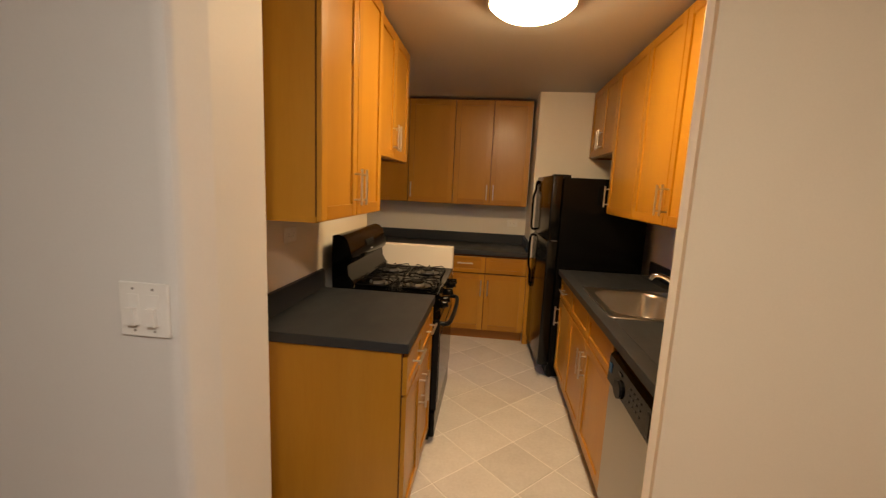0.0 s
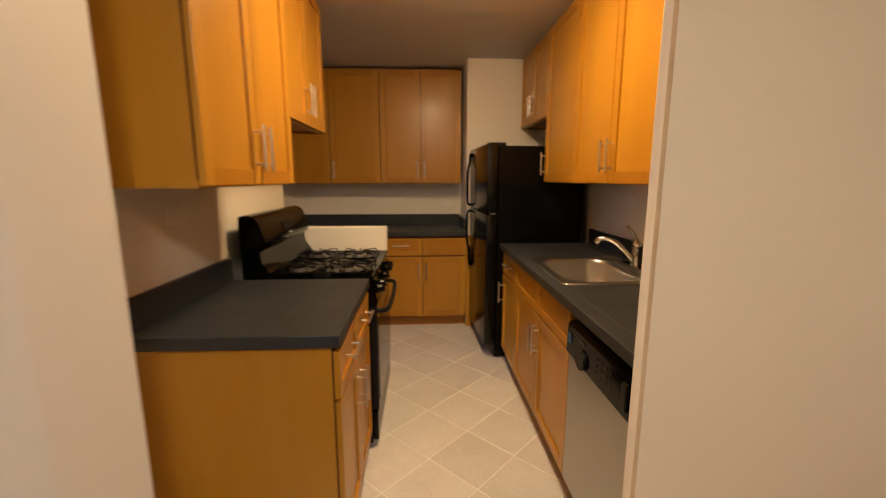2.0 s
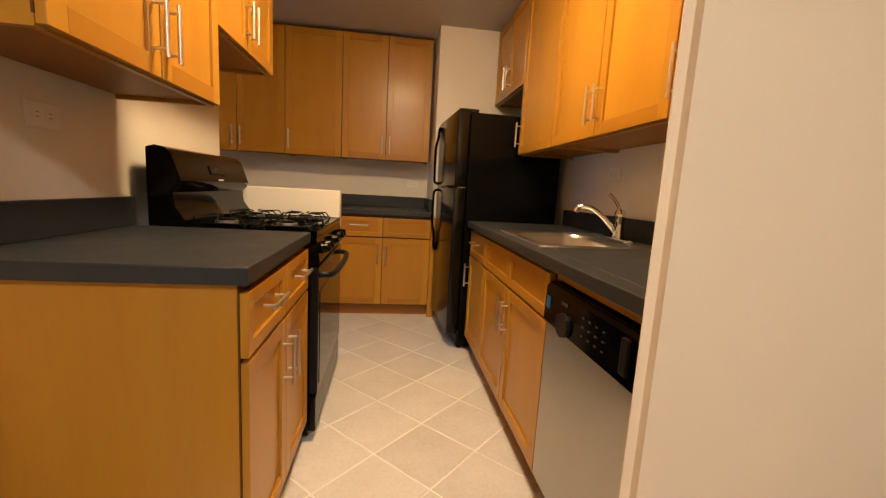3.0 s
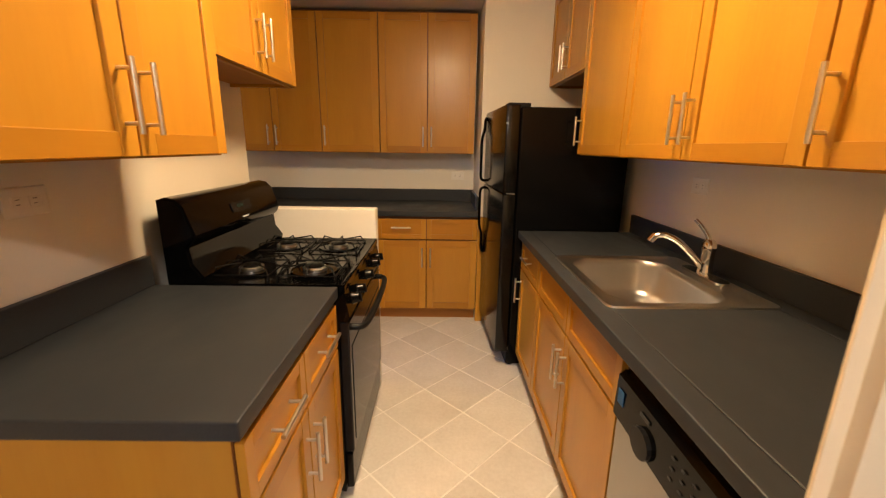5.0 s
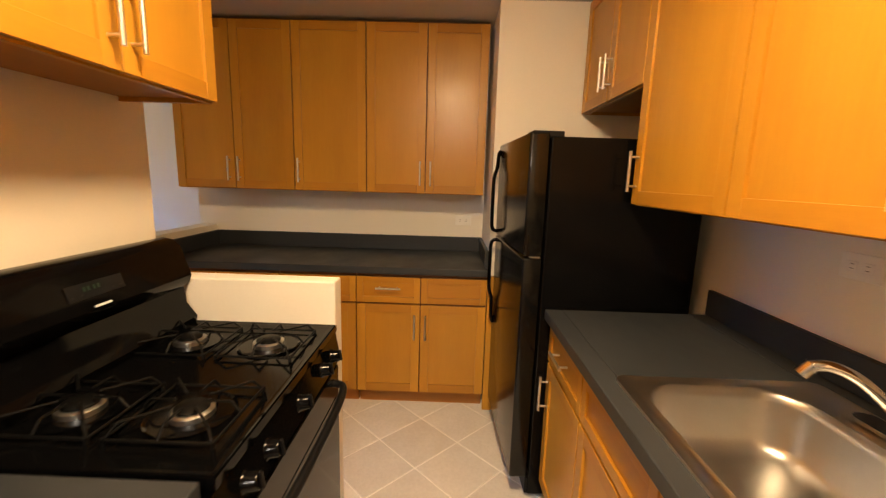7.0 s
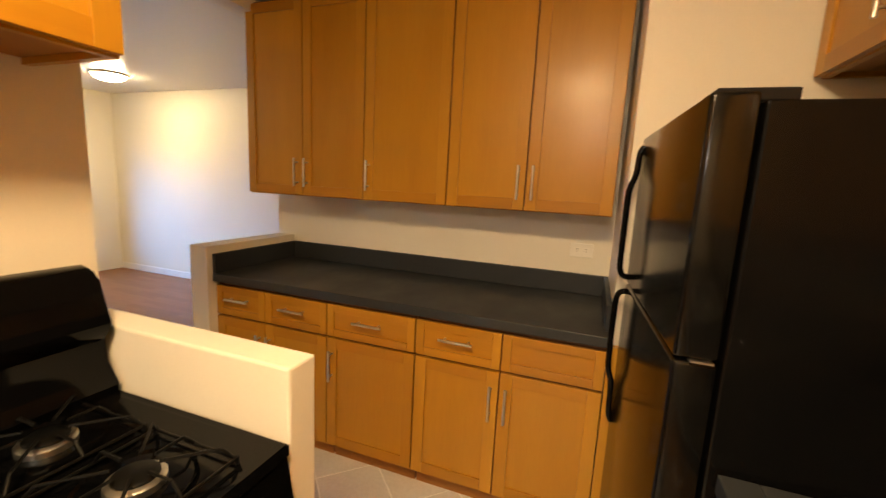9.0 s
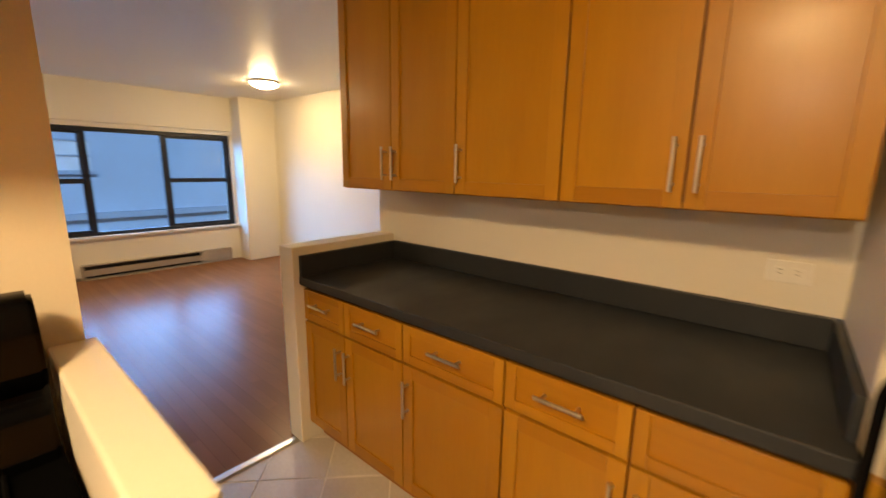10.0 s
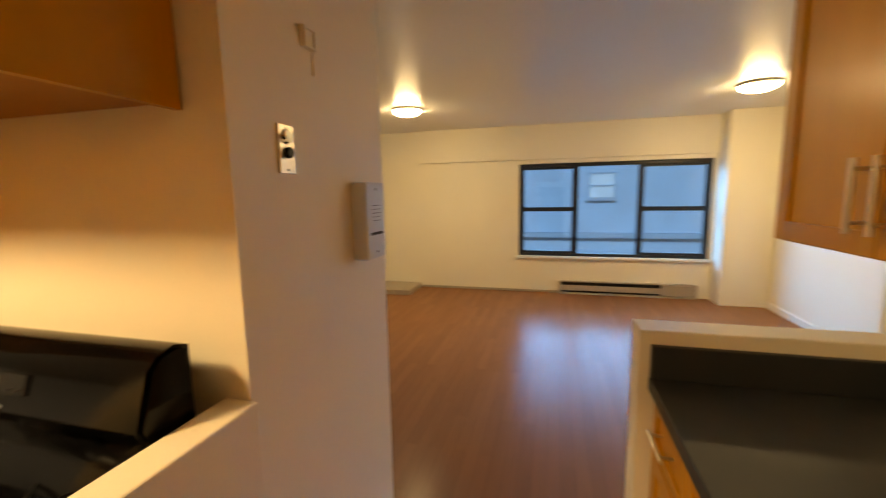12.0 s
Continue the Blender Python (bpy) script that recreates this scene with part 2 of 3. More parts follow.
def lathe(profile, seg=40):
    """A turned shape from (radius, height) pairs."""
    bm = bmesh.new()
    rings = []
    for r, z in profile:
        if r < 1e-6:
            rings.append([bm.verts.new((0, 0, z))])
        else:
            rings.append([bm.verts.new((r * math.cos(2 * math.pi * i / seg), r * math.sin(2 * math.pi * i / seg), z)) for i in range(seg)])
    for p, q in zip(rings, rings[1:]):
        for i in range(seg):
            j = (i + 1) % seg
            vs = [p[i % len(p)], p[j % len(p)], q[j % len(q)], q[i % len(q)]]
            bm.faces.new(list(dict.fromkeys(vs)))
    bmesh.ops.recalc_face_normals(bm, faces=bm.faces)
    return bm


def tube(points, r, seg=12, taper=1.0):
    """A round tube along a smooth line through the points."""
    pts = [Vector(p) for p in points]
    fine = []
    for i in range(len(pts) - 1):
        p0, p1, p2, p3 = pts[max(i - 1, 0)], pts[i], pts[i + 1], pts[min(i + 2, len(pts) - 1)]
        for k in range(6):
            u = k / 6
            fine.append(0.5 * ((2 * p1) + (p2 - p0) * u + (2 * p0 - 5 * p1 + 4 * p2 - p3) * u * u + (3 * p1 - p0 - 3 * p2 + p3) * u ** 3))
    fine.append(pts[-1])
    bm = bmesh.new()
    rings, side = [], None
    for i, p in enumerate(fine):
        d = (fine[min(i + 1, len(fine) - 1)] - fine[max(i - 1, 0)]).normalized()
        if side is None:
            side = d.orthogonal().normalized()
        side = (side - d * side.dot(d)).normalized()
        up = d.cross(side)
        rr = r * (1 + (taper - 1) * i / (len(fine) - 1))
        rings.append([bm.verts.new(p + rr * (side * math.cos(a) + up * math.sin(a))) for a in [2 * math.pi * k / seg for k in range(seg)]])
    for p, q in zip(rings, rings[1:]):
        for k in range(seg):
            bm.faces.new((p[k], p[(k + 1) % seg], q[(k + 1) % seg], q[k]))
    bm.faces.new(rings[0][::-1])
    bm.faces.new(rings[-1])
    bmesh.ops.recalc_face_normals(bm, faces=bm.faces)
    return bm


def extruded(outline, z0, z1, axis="z"):
    """A prism over a convex outline; axis y: the outline is (x, z) and runs along y."""
    bm = bmesh.new()
    def at(p, h):
        return (p[0], p[1], h) if axis == "z" else (p[0], h, p[1])
    lo, hi = [bm.verts.new(at(p, z0)) for p in outline], [bm.verts.new(at(p, z1)) for p in outline]
    bm.faces.new(lo[::-1])
    bm.faces.new(hi)
    n = len(outline)
    for i in range(n):
        bm.faces.new((lo[i], lo[(i + 1) % n], hi[(i + 1) % n], hi[i]))
    bmesh.ops.recalc_face_normals(bm, faces=bm.faces)
    return bm


def rounded(x0, x1, y0, y1, r, n=6):
    pts = []
    for cx, cy, a0 in ((x1 - r, y1 - r, 0), (x0 + r, y1 - r, 90), (x0 + r, y0 + r, 180), (x1 - r, y0 + r, 270)):
        for k in range(n + 1):
            a = radians(a0 + 90 * k / n)
            pts.append((cx + r * math.cos(a), cy + r * math.sin(a)))
    return pts


def thing(name, m, label, category, group=""):
    ob = new(name)
    ob.matrix_world = m
    return tagged(ob, label, category, group)


def structure(name, bm, material, label, category):
    return tagged(part(name, bm, material), label, category, kind="structure")


# ---- the shell ----
CEIL, LCEIL = 2.405, 2.44
W_RIGHT, W_FAR = 2.15, 5.60
structure("wall_left_pier", box(-0.75, -0.028, 2.19, 4.058, 0, 2.6), PAINT, "cream painted thick wall pier beside the range", "wall")
def end_rounded(bm, x, r):
    """Rounds the upright edges of a box at its end x."""
    edges = [e for e in bm.edges if all(abs(v.co.x - x) < 1e-4 for v in e.verts) and abs(e.verts[0].co.z - e.verts[1].co.z) > 1]
    bmesh.ops.bevel(bm, geom=edges, offset=r, segments=4, affect="EDGES")
    return bm


hall_end = extruded([(-2.2, 1.842), (0.205, 1.842), (0.222, 1.8435), (0.233, 1.849), (0.2395, 1.858), (0.2418, 1.868), (0.2428, 1.877), (0.2550, 1.950), (0.2554, 1.953), (0.2553, 1.957), (0.2549, 1.970), (0.245, 2.19), (-2.2, 2.19)], 0.0, 2.6)
smooth(structure("wall_hall_left", hall_end, PAINT_HALL, "off-white hall wall end with rounded painted corner", "wall"), 25)
right_stub = end_rounded(box(1.43, 3.2, 2.235, 2.280, 0, 2.6), 1.43, 0.021)
hall_right = structure("wall_hall_right", right_stub, PAINT_WARMED, "smooth painted hall wall ending at the kitchen, warm light in its colour", "wall")
smooth(hall_right, 50)
structure("wall_kitchen_right", box(W_RIGHT, W_RIGHT + 0.12, 2.28, 5.72, 0, 2.6), PAINT, "cream painted wall behind the sink", "wall")
structure("wall_kitchen_far", box(-0.82, W_RIGHT, W_FAR, W_FAR + 0.12, 0, 2.6), PAINT, "cream painted wall behind the long counter", "wall")
structure("wall_nib", box(1.29, W_RIGHT, 5.012, W_FAR, 0, 2.6), PAINT, "cream painted wall nib behind the refrigerator", "wall")
pony = box(-0.028, 0.648, 3.995, 4.078, 0, 1.068, 0.006)
structure("half_wall_range", pony, PAINT, "low cream painted half wall beside the range", "half wall")
structure("half_wall_counter", box(-0.81, -0.69, 4.925, 5.60, 0, 1.06, 0.005), PAINT, "low cream half wall ending the long counter", "half wall")
structure("header_beam", box(-0.83, -0.71, 4.058, 5.60, 2.335, 2.6), PAINT, "cream painted header over the wide opening", "beam")
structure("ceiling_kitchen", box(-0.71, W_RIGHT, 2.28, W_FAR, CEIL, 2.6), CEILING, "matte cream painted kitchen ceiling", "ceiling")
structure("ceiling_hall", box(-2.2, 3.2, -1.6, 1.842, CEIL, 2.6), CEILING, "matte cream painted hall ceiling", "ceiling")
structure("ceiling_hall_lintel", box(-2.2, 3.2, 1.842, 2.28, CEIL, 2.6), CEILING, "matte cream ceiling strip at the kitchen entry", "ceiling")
structure("wall_hall_back", box(-2.2, 3.2, -1.72, -1.6, 0, 2.6), PAINT_HALL, "plain hall end wall", "wall")
structure("wall_hall_side_right", box(3.2, 3.32, -1.72, 2.28, 0, 2.6), PAINT_HALL, "plain hall side wall", "wall")
structure("wall_hall_side_left", box(-2.32, -2.2, -1.72, 2.19, 0, 2.6), PAINT_HALL, "plain hall side wall", "wall")
structure("floor_hall", box(-2.2, 3.2, -1.6, 1.97, -0.12, 0.0), PARQUET, "glossy brown wooden hall floor", "floor")

# living room
LX, LY0, LY1 = -5.52, 1.0, 7.27
WY0, WY1, WZ0, WZ1 = 4.17, 6.69, 0.545, 1.895
structure("floor_living", box(-5.9, -0.745, LY0, LY1, -0.12, 0.0), PARQUET, "glossy reddish-brown varnished wood floor", "floor")
structure("ceiling_living", box(-5.9, -0.83, LY0, 7.4, LCEIL, 2.6), CEILING_GLOSS, "glossy off-white living room ceiling", "ceiling")
win_wall = bmesh.new()
add_box(win_wall, -5.78, LX, LY0, WY0, 0, 2.6)
add_box(win_wall, -5.78, LX, WY1, 7.4, 0, 2.6)
add_box(win_wall, -5.78, LX, WY0, WY1, 0, WZ0)
add_box(win_wall, -5.78, LX, WY0, WY1, WZ1, 2.6)
structure("wall_window", win_wall, PAINT_LIVING, "cream painted living room wall under and around the window", "wall")
structure("wall_upper_band", box(LX, LX + 0.035, 2.62, 6.73, 1.955, LCEIL), PAINT_LIVING, "slightly proud cream band above the window", "wall")
structure("wall_corner_pier", box(LX, -5.20, 6.73, LY1, 0, LCEIL), PAINT_LIVING, "cream painted corner pier beside the window", "wall")
structure("trim_pipe_cover", box(LX, -4.93, LY0, 2.62, 0, 0.07, 0.004), HEATER, "low brown pipe cover along the floor", "trim")
structure("wall_living_right", box(-5.9, -0.70, LY1, LY1 + 0.12, 0, 2.6), PAINT_LIVING, "smooth white living room side wall", "wall")
structure("wall_living_left", box(-5.9, -0.75, LY0 - 0.12, LY0, 0, 2.6), PAINT_LIVING, "plain living room side wall", "wall")
structure("wall_living_return", box(-0.82, -0.70, W_FAR + 0.12, LY1, 0, 2.6), PAINT_LIVING, "plain return wall behind the kitchen", "wall")
structure("baseboard_living_right", box(-5.19, -0.83, LY1 - 0.014, LY1, 0, 0.085, 0.003), TRIM, "white painted baseboard along the side wall", "baseboard")
structure("baseboard_window_wall", box(LX, LX + 0.014, 2.63, 4.76, 0, 0.035, 0.003), HEATER, "thin brown baseboard strip along the window wall", "baseboard")
strip = extruded([(-0.775, 0.0), (-0.715, 0.0), (-0.73, 0.007), (-0.76, 0.007)], 4.06, 4.92, "y")
structure("threshold", strip, STEEL, "thin metal threshold strip between tile and wood", "threshold")


# ---- window ----
def build_window():
    w = tagged(part("window_1", box(-5.60, -5.55, WY0 + 0.002, WY1 - 0.002, WZ1 - 0.055, WZ1 - 0.002, 0.003), BRONZE), "dark bronze three-part window with double-hung side sashes", "window", kind="structure")
    for name, y0, y1, z0, z1 in (("frame_bottom", WY0 + 0.002, WY1 - 0.002, WZ0 + 0.002, WZ0 + 0.045), ("frame_side", WY0 + 0.002, WY0 + 0.05, WZ0 + 0.045, WZ1 - 0.055),
                                 ("frame_side", WY1 - 0.05, WY1 - 0.002, WZ0 + 0.045, WZ1 - 0.055), ("mullion", 4.945, 5.005, WZ0 + 0.045, WZ1 - 0.055), ("mullion", 5.79, 5.85, WZ0 + 0.045, WZ1 - 0.055)):
        part(name, box(-5.60, -5.55, y0, y1, z0, z1, 0.003), BRONZE, w)
    mid = 1.235
    for y0, y1 in ((WY0 + 0.05, 4.945), (5.85, WY1 - 0.05)):
        for z0, z1, x in ((WZ0 + 0.045, mid, -5.575), (mid, WZ1 - 0.055, -5.59)):
            bm = bmesh.new()
            for a in ((y0, y0 + 0.022, z0, z1), (y1 - 0.022, y1, z0, z1), (y0 + 0.022, y1 - 0.022, z0, z0 + 0.03), (y0 + 0.022, y1 - 0.022, z1 - 0.03, z1)):
                add_box(bm, x - 0.012, x + 0.012, *a)
            sash = part("sash", bm, BRONZE, w)
            pane = part("pane", box(x - 0.003, x + 0.003, y0 + 0.022, y1 - 0.022, z0 + 0.03, z1 - 0.03), GLASS, sash)
            pane.visible_shadow = False
    pane = part("pane", box(-5.580, -5.574, 5.005, 5.79, WZ0 + 0.045, WZ1 - 0.055), GLASS, w)
    pane.visible_shadow = False
    part("sill", box(-5.55, -5.475, WY0 - 0.03, WY1 + 0.03, WZ0 - 0.03, WZ0 + 0.002, 0.005), TRIM, w, "white painted window sill")


build_window()

# ---- outside ----
structure("ground", box(-400, -6.2, -400, 400, -9.2, -9.0), ASPHALT, "dark street far below the window", "ground")


def build_facade():
    b = thing("apartment_building", pose(-19.0, 5.0, -9.0), "grey brick apartment building across the street, blue daylight in its colour", "building")
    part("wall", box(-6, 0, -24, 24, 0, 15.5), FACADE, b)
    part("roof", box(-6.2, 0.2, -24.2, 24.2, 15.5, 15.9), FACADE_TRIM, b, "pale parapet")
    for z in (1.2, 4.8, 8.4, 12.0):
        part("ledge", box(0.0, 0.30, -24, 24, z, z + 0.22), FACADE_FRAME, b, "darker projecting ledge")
    frame_bm = bmesh.new()
    for y0, y1, z0, z1 in ((-0.75, -0.68, 0, 1.5), (0.68, 0.75, 0, 1.5), (-0.68, 0.68, 0, 0.08), (-0.68, 0.68, 1.42, 1.5), (-0.68, 0.68, 0.72, 0.79)):
        add_box(frame_bm, 0.0, 0.07, y0, y1, z0, z1)
    fm = bpy.data.meshes.new("window")
    frame_bm.to_mesh(fm)
    frame_bm.free()
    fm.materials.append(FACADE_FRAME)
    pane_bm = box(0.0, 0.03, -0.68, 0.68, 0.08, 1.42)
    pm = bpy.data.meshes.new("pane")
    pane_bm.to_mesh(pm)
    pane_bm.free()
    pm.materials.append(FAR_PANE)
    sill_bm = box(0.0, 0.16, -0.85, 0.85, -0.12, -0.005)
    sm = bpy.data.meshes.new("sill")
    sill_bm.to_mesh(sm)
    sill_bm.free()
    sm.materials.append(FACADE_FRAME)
    for row in range(4):
        for col in range(-3, 4):
            wob = new("window", fm)
            wob.parent, wob.location = b, (0.002, col * 6.5 + 1.75, 2.95 + row * 3.6)
            wob.scale = (1, 0.75, 0.78)
            for nm, me in (("pane", pm), ("sill", sm)):
                o = new(nm, me)
                o.parent = wob


build_facade()


# ---- cabinets ----
def door_pieces(w, h, rail):
    """The pieces of a shaker front: x from 0 to w, face at y = -0.02, z from 0 to h."""
    g, t = 0.0034, 0.02
    stiles = [box(a, b, -t, -0.001, g, h - g, 0.0016) for a, b in ((g, rail), (w - rail, w - g))]
    rails = [box(rail + 0.0004, w - rail - 0.0004, -t + 0.0004, -0.001, a, b, 0.0014) for a, b in ((g, rail), (h - rail, h - g))]
    panel = box(rail - 0.004, w - rail + 0.004, -t + 0.0095, -0.003, rail - 0.004, h - rail + 0.004)
    return stiles, rails, panel


def handle(parent, x, z, length=0.155, upright=True):
    """A bar pull on a front whose face is at y = -0.02."""
    bm = bmesh.new()
    d = Vector((0, 0, 1)) if upright else Vector((1, 0, 0))
    c = Vector((x, -0.053, z))
    add_rod(bm, c - d * length / 2, c + d * length / 2, 0.006)
    for s in (-1, 1):
        q = c + d * s * (length / 2 - 0.022)
        add_rod(bm, q, q + Vector((0, 0.034, 0)), 0.0045)
    return smooth(part("handle", bm, NICKEL, parent, "brushed nickel bar handle"))


def front(parent, name, x, z, w, h, knob=None, rail=0.055):
    """knob: None, 'l', 'r' (upright, low or high by the sign of the second item) or 'm' (level)."""
    stiles, rails, panel = door_pieces(w, h, rail)
    f = part(name, panel, MAPLE if h > 0.3 else MAPLE_LEVEL, parent)
    f.location = (x, 0, z)
    for bm in stiles:
        part("stile", bm, MAPLE, f)
    for bm in rails:
        part("rail", bm, MAPLE_LEVEL, f)
    if knob:
        side, where = knob
        if side == "m":
            handle(f, w / 2, h / 2 + 0.016, 0.15, False)
        else:
            handle(f, 0.033 if side == "l" else w - 0.033, 0.128 if where == "low" else h - 0.135)
    return f


def upper_cabinet(m, w, z0, z1, d, doors, label):
    c = thing("upper_cabinet", m, label, "cabinet", "wall cabinets")
    part("body", box(0.001, w - 0.001, 0.004, d - 0.003, z0 + 0.022, z1), MAPLE, c)
    # Thin dark sheet added behind the doors, so their gaps look shaded.
    part("carcass_edge", box(0.002, w - 0.002, 0.0, 0.004, z0 + 0.022, z1), MAPLE_GAP, c, "dark sheet painting the shade in the door gaps")
    for a in ((0.001, 0.018, 0.0, d - 0.003), (w - 0.018, w - 0.001, 0.0, d - 0.003), (0.018, w - 0.018, 0.0, 0.018)):
        part("lip", box(*a, z0, z0 + 0.022), MAPLE, c)
    part("bottom_panel", box(0.0185, w - 0.0185, 0.0185, d - 0.004, z0 + 0.014, z0 + 0.0215), MAPLE_SHADED, c, "recessed underside with shade in its colour")
    x = 0.0
    for dw, side in doors:
        front(c, "door", x, z0 + 0.002, dw, z1 - z0 - 0.012, (side, "low"))
        x += dw
    return c


def base_cabinet(m, w, d, doors, drawers, label, group="base cabinets", top=0.868):
    c = thing("base_cabinet", m, label, "cabinet", group)
    part("body", box(0.001, w - 0.001, 0.004, d - 0.003, 0.10, top), MAPLE, c)
    part("carcass_edge", box(0.002, w - 0.002, 0.0, 0.004, 0.10, top), MAPLE_GAP, c, "dark sheet painting the shade in the door gaps")
    part("toe_kick", box(0.004, w - 0.004, 0.055, d - 0.01, 0.0, 0.10), MAPLE_SHADED, c, "recessed kick board with shade in its colour")
    x = 0.0
    for dw, side in doors:
        front(c, "door", x, 0.105, dw, 0.575, (side, "high"))
        x += dw
    x = 0.0
    for dw, pull in drawers:
        front(c, "drawer_front", x, 0.685, dw, 0.165, ("m", "") if pull else None, 0.040)
        x += dw
    return c


upper_cabinet(pose(0.295, 2.427, 0, 0, 0, 90), 0.762, 1.358, CEIL - 0.004, 0.32, ((0.381, "r"), (0.381, "l")), "tall honey maple wall cabinet with two shaker doors")
upper_cabinet(pose(0.270, 3.191, 0, 0, 0, 90), 0.770, 1.657, CEIL - 0.004, 0.295, ((0.385, "r"), (0.385, "l")), "short honey maple wall cabinet above the range")
base_cabinet(pose(0.605, 2.513, 0, 0, 0, 90), 0.70, 0.63, ((0.35, "r"), (0.35, "l")), ((0.35, True), (0.35, True)), "honey maple base cabinet with two drawers, beside the range")

DU = W_FAR - 5.301
upper_cabinet(pose(-0.752, 5.301, 0), 0.777, 1.338, 2.388, DU, ((0.3885, "r"), (0.3885, "l")), "tall maple wall cabinet with two doors by the opening")
upper_cabinet(pose(0.026, 5.301, 0), 0.470, 1.338, 2.388, DU, ((0.470, "l"),), "tall maple wall cabinet with one wide door")
upper_cabinet(pose(0.497, 5.301, 0), 0.765, 1.338, 2.388, DU, ((0.3825, "r"), (0.3825, "l")), "tall maple wall cabinet with two doors by the wall nib")
DB = W_FAR - 4.995
base_cabinet(pose(-0.688, 4.995, 0), 0.711, DB, ((0.330, "r"), (0.381, "l")), ((0.330, True), (0.381, True)), "maple base cabinet with two drawers by the half wall")
base_cabinet(pose(0.024, 4.995, 0), 0.470, DB, ((0.470, "l"),), ((0.470, True),), "maple base cabinet with one drawer over one door")
corner_unit = base_cabinet(pose(0.495, 4.995, 0), 0.792, DB, ((0.390, "r"), (0.402, "l")), ((0.390, True), (0.402, False)), "maple base cabinet with two doors beside the refrigerator")

part("filler", box(0.793, 0.850, -0.017, 0.016, 0.0, 0.868, 0.002), MAPLE, corner_unit)
DR = W_RIGHT - 1.787
upper_cabinet(pose(1.787, 4.246, 0, 0, 0, -90), 0.566, 1.358, CEIL - 0.004, DR, ((0.566, "l"),), "tall maple wall cabinet with one wide door over the sink counter")
upper_cabinet(pose(1.787, 3.679, 0, 0, 0, -90), 0.930, 1.358, CEIL - 0.004, DR, ((0.465, "r"), (0.465, "l")), "tall maple wall cabinet with two doors above the sink")
upper_cabinet(pose(1.787, 2.748, 0, 0, 0, -90), 0.464, 1.358, CEIL - 0.004, DR, ((0.464, "l"),), "tall maple wall cabinet above the dishwasher")
upper_cabinet(pose(1.787, 4.995, 0, 0, 0, -90), 0.747, 1.815, CEIL - 0.004, DR, ((0.3735, "r"), (0.3735, "l")), "short maple wall cabinet above the refrigerator")
base_cabinet(pose(1.508, 4.252, 0, 0, 0, -90), 0.440, W_RIGHT - 1.508, ((0.440, "l"),), ((0.440, True),), "narrow maple base cabinet beside the refrigerator")


def sink_cabinet():
    w, d = 0.960, W_RIGHT - 1.508
    c = thing("sink_cabinet", pose(1.508, 3.811, 0, 0, 0, -90), "maple sink cabinet with two doors and false fronts", "cabinet", "base cabinets")
    bm = bmesh.new()
    add_box(bm, 0.001, w - 0.001, 0.004, d - 0.003, 0.10, 0.70)
    add_box(bm, 0.001, w - 0.001, 0.004, 0.02, 0.70, 0.868)
    add_box(bm, 0.001, 0.02, 0.02, d - 0.003, 0.70, 0.868)
    add_box(bm, w - 0.02, w - 0.001, 0.02, d - 0.003, 0.70, 0.868)
    part("body", bm, MAPLE, c)
    part("carcass_edge", box(0.002, w - 0.002, 0.0, 0.004, 0.10, 0.868), MAPLE_GAP, c, "dark sheet painting the shade in the door gaps")
    part("toe_kick", box(0.004, w - 0.004, 0.055, d - 0.01, 0.0, 0.10), MAPLE_SHADED, c, "recessed kick board with shade in its colour")
    front(c, "door", 0.0, 0.105, 0.48, 0.575, ("r", "high"))
    front(c, "door", 0.48, 0.105, 0.48, 0.575, ("l", "high"))
    front(c, "drawer_front", 0.0, 0.685, 0.48, 0.165, None, 0.040)
    front(c, "drawer_front", 0.48, 0.685, 0.48, 0.165, None, 0.040)


sink_cabinet()


# ---- worktops ----
def worktop(label, slabs, splashes):
    bm = bmesh.new()
    for s in slabs:
        add_box(bm, *s, 0.870, 0.912, 0.004)
    w = tagged(part("worktop", bm, COUNTER), label, "worktop")
    for s in splashes:
        part("backsplash", box(*s, 0.9125, 1.018, 0.003), COUNTER, w)
    return w


worktop("charcoal laminate worktop with low backsplash beside the range", [(-0.026, 0.632, 2.492, 3.219)], [(-0.026, -0.003, 2.494, 3.218)])
worktop("long charcoal laminate worktop with low backsplash on three sides", [(-0.689, 1.289, 4.955, 5.599)], [(-0.689, 1.289, 5.576, 5.599), (-0.689, -0.667, 4.958, 5.575), (1.267, 1.289, 5.02, 5.575)])
SX0, SX1, SY0, SY1 = 1.530, 2.060, 3.062, 3.648
worktop("charcoal laminate worktop with inset steel sink", [(1.461, SX0, 2.283, 4.254), (SX1, 2.149, 2.283, 4.254), (SX0, SX1, 2.283, SY0), (SX0, SX1, SY1, 4.254)], [(2.127, 2.149, 2.284, 4.254)])


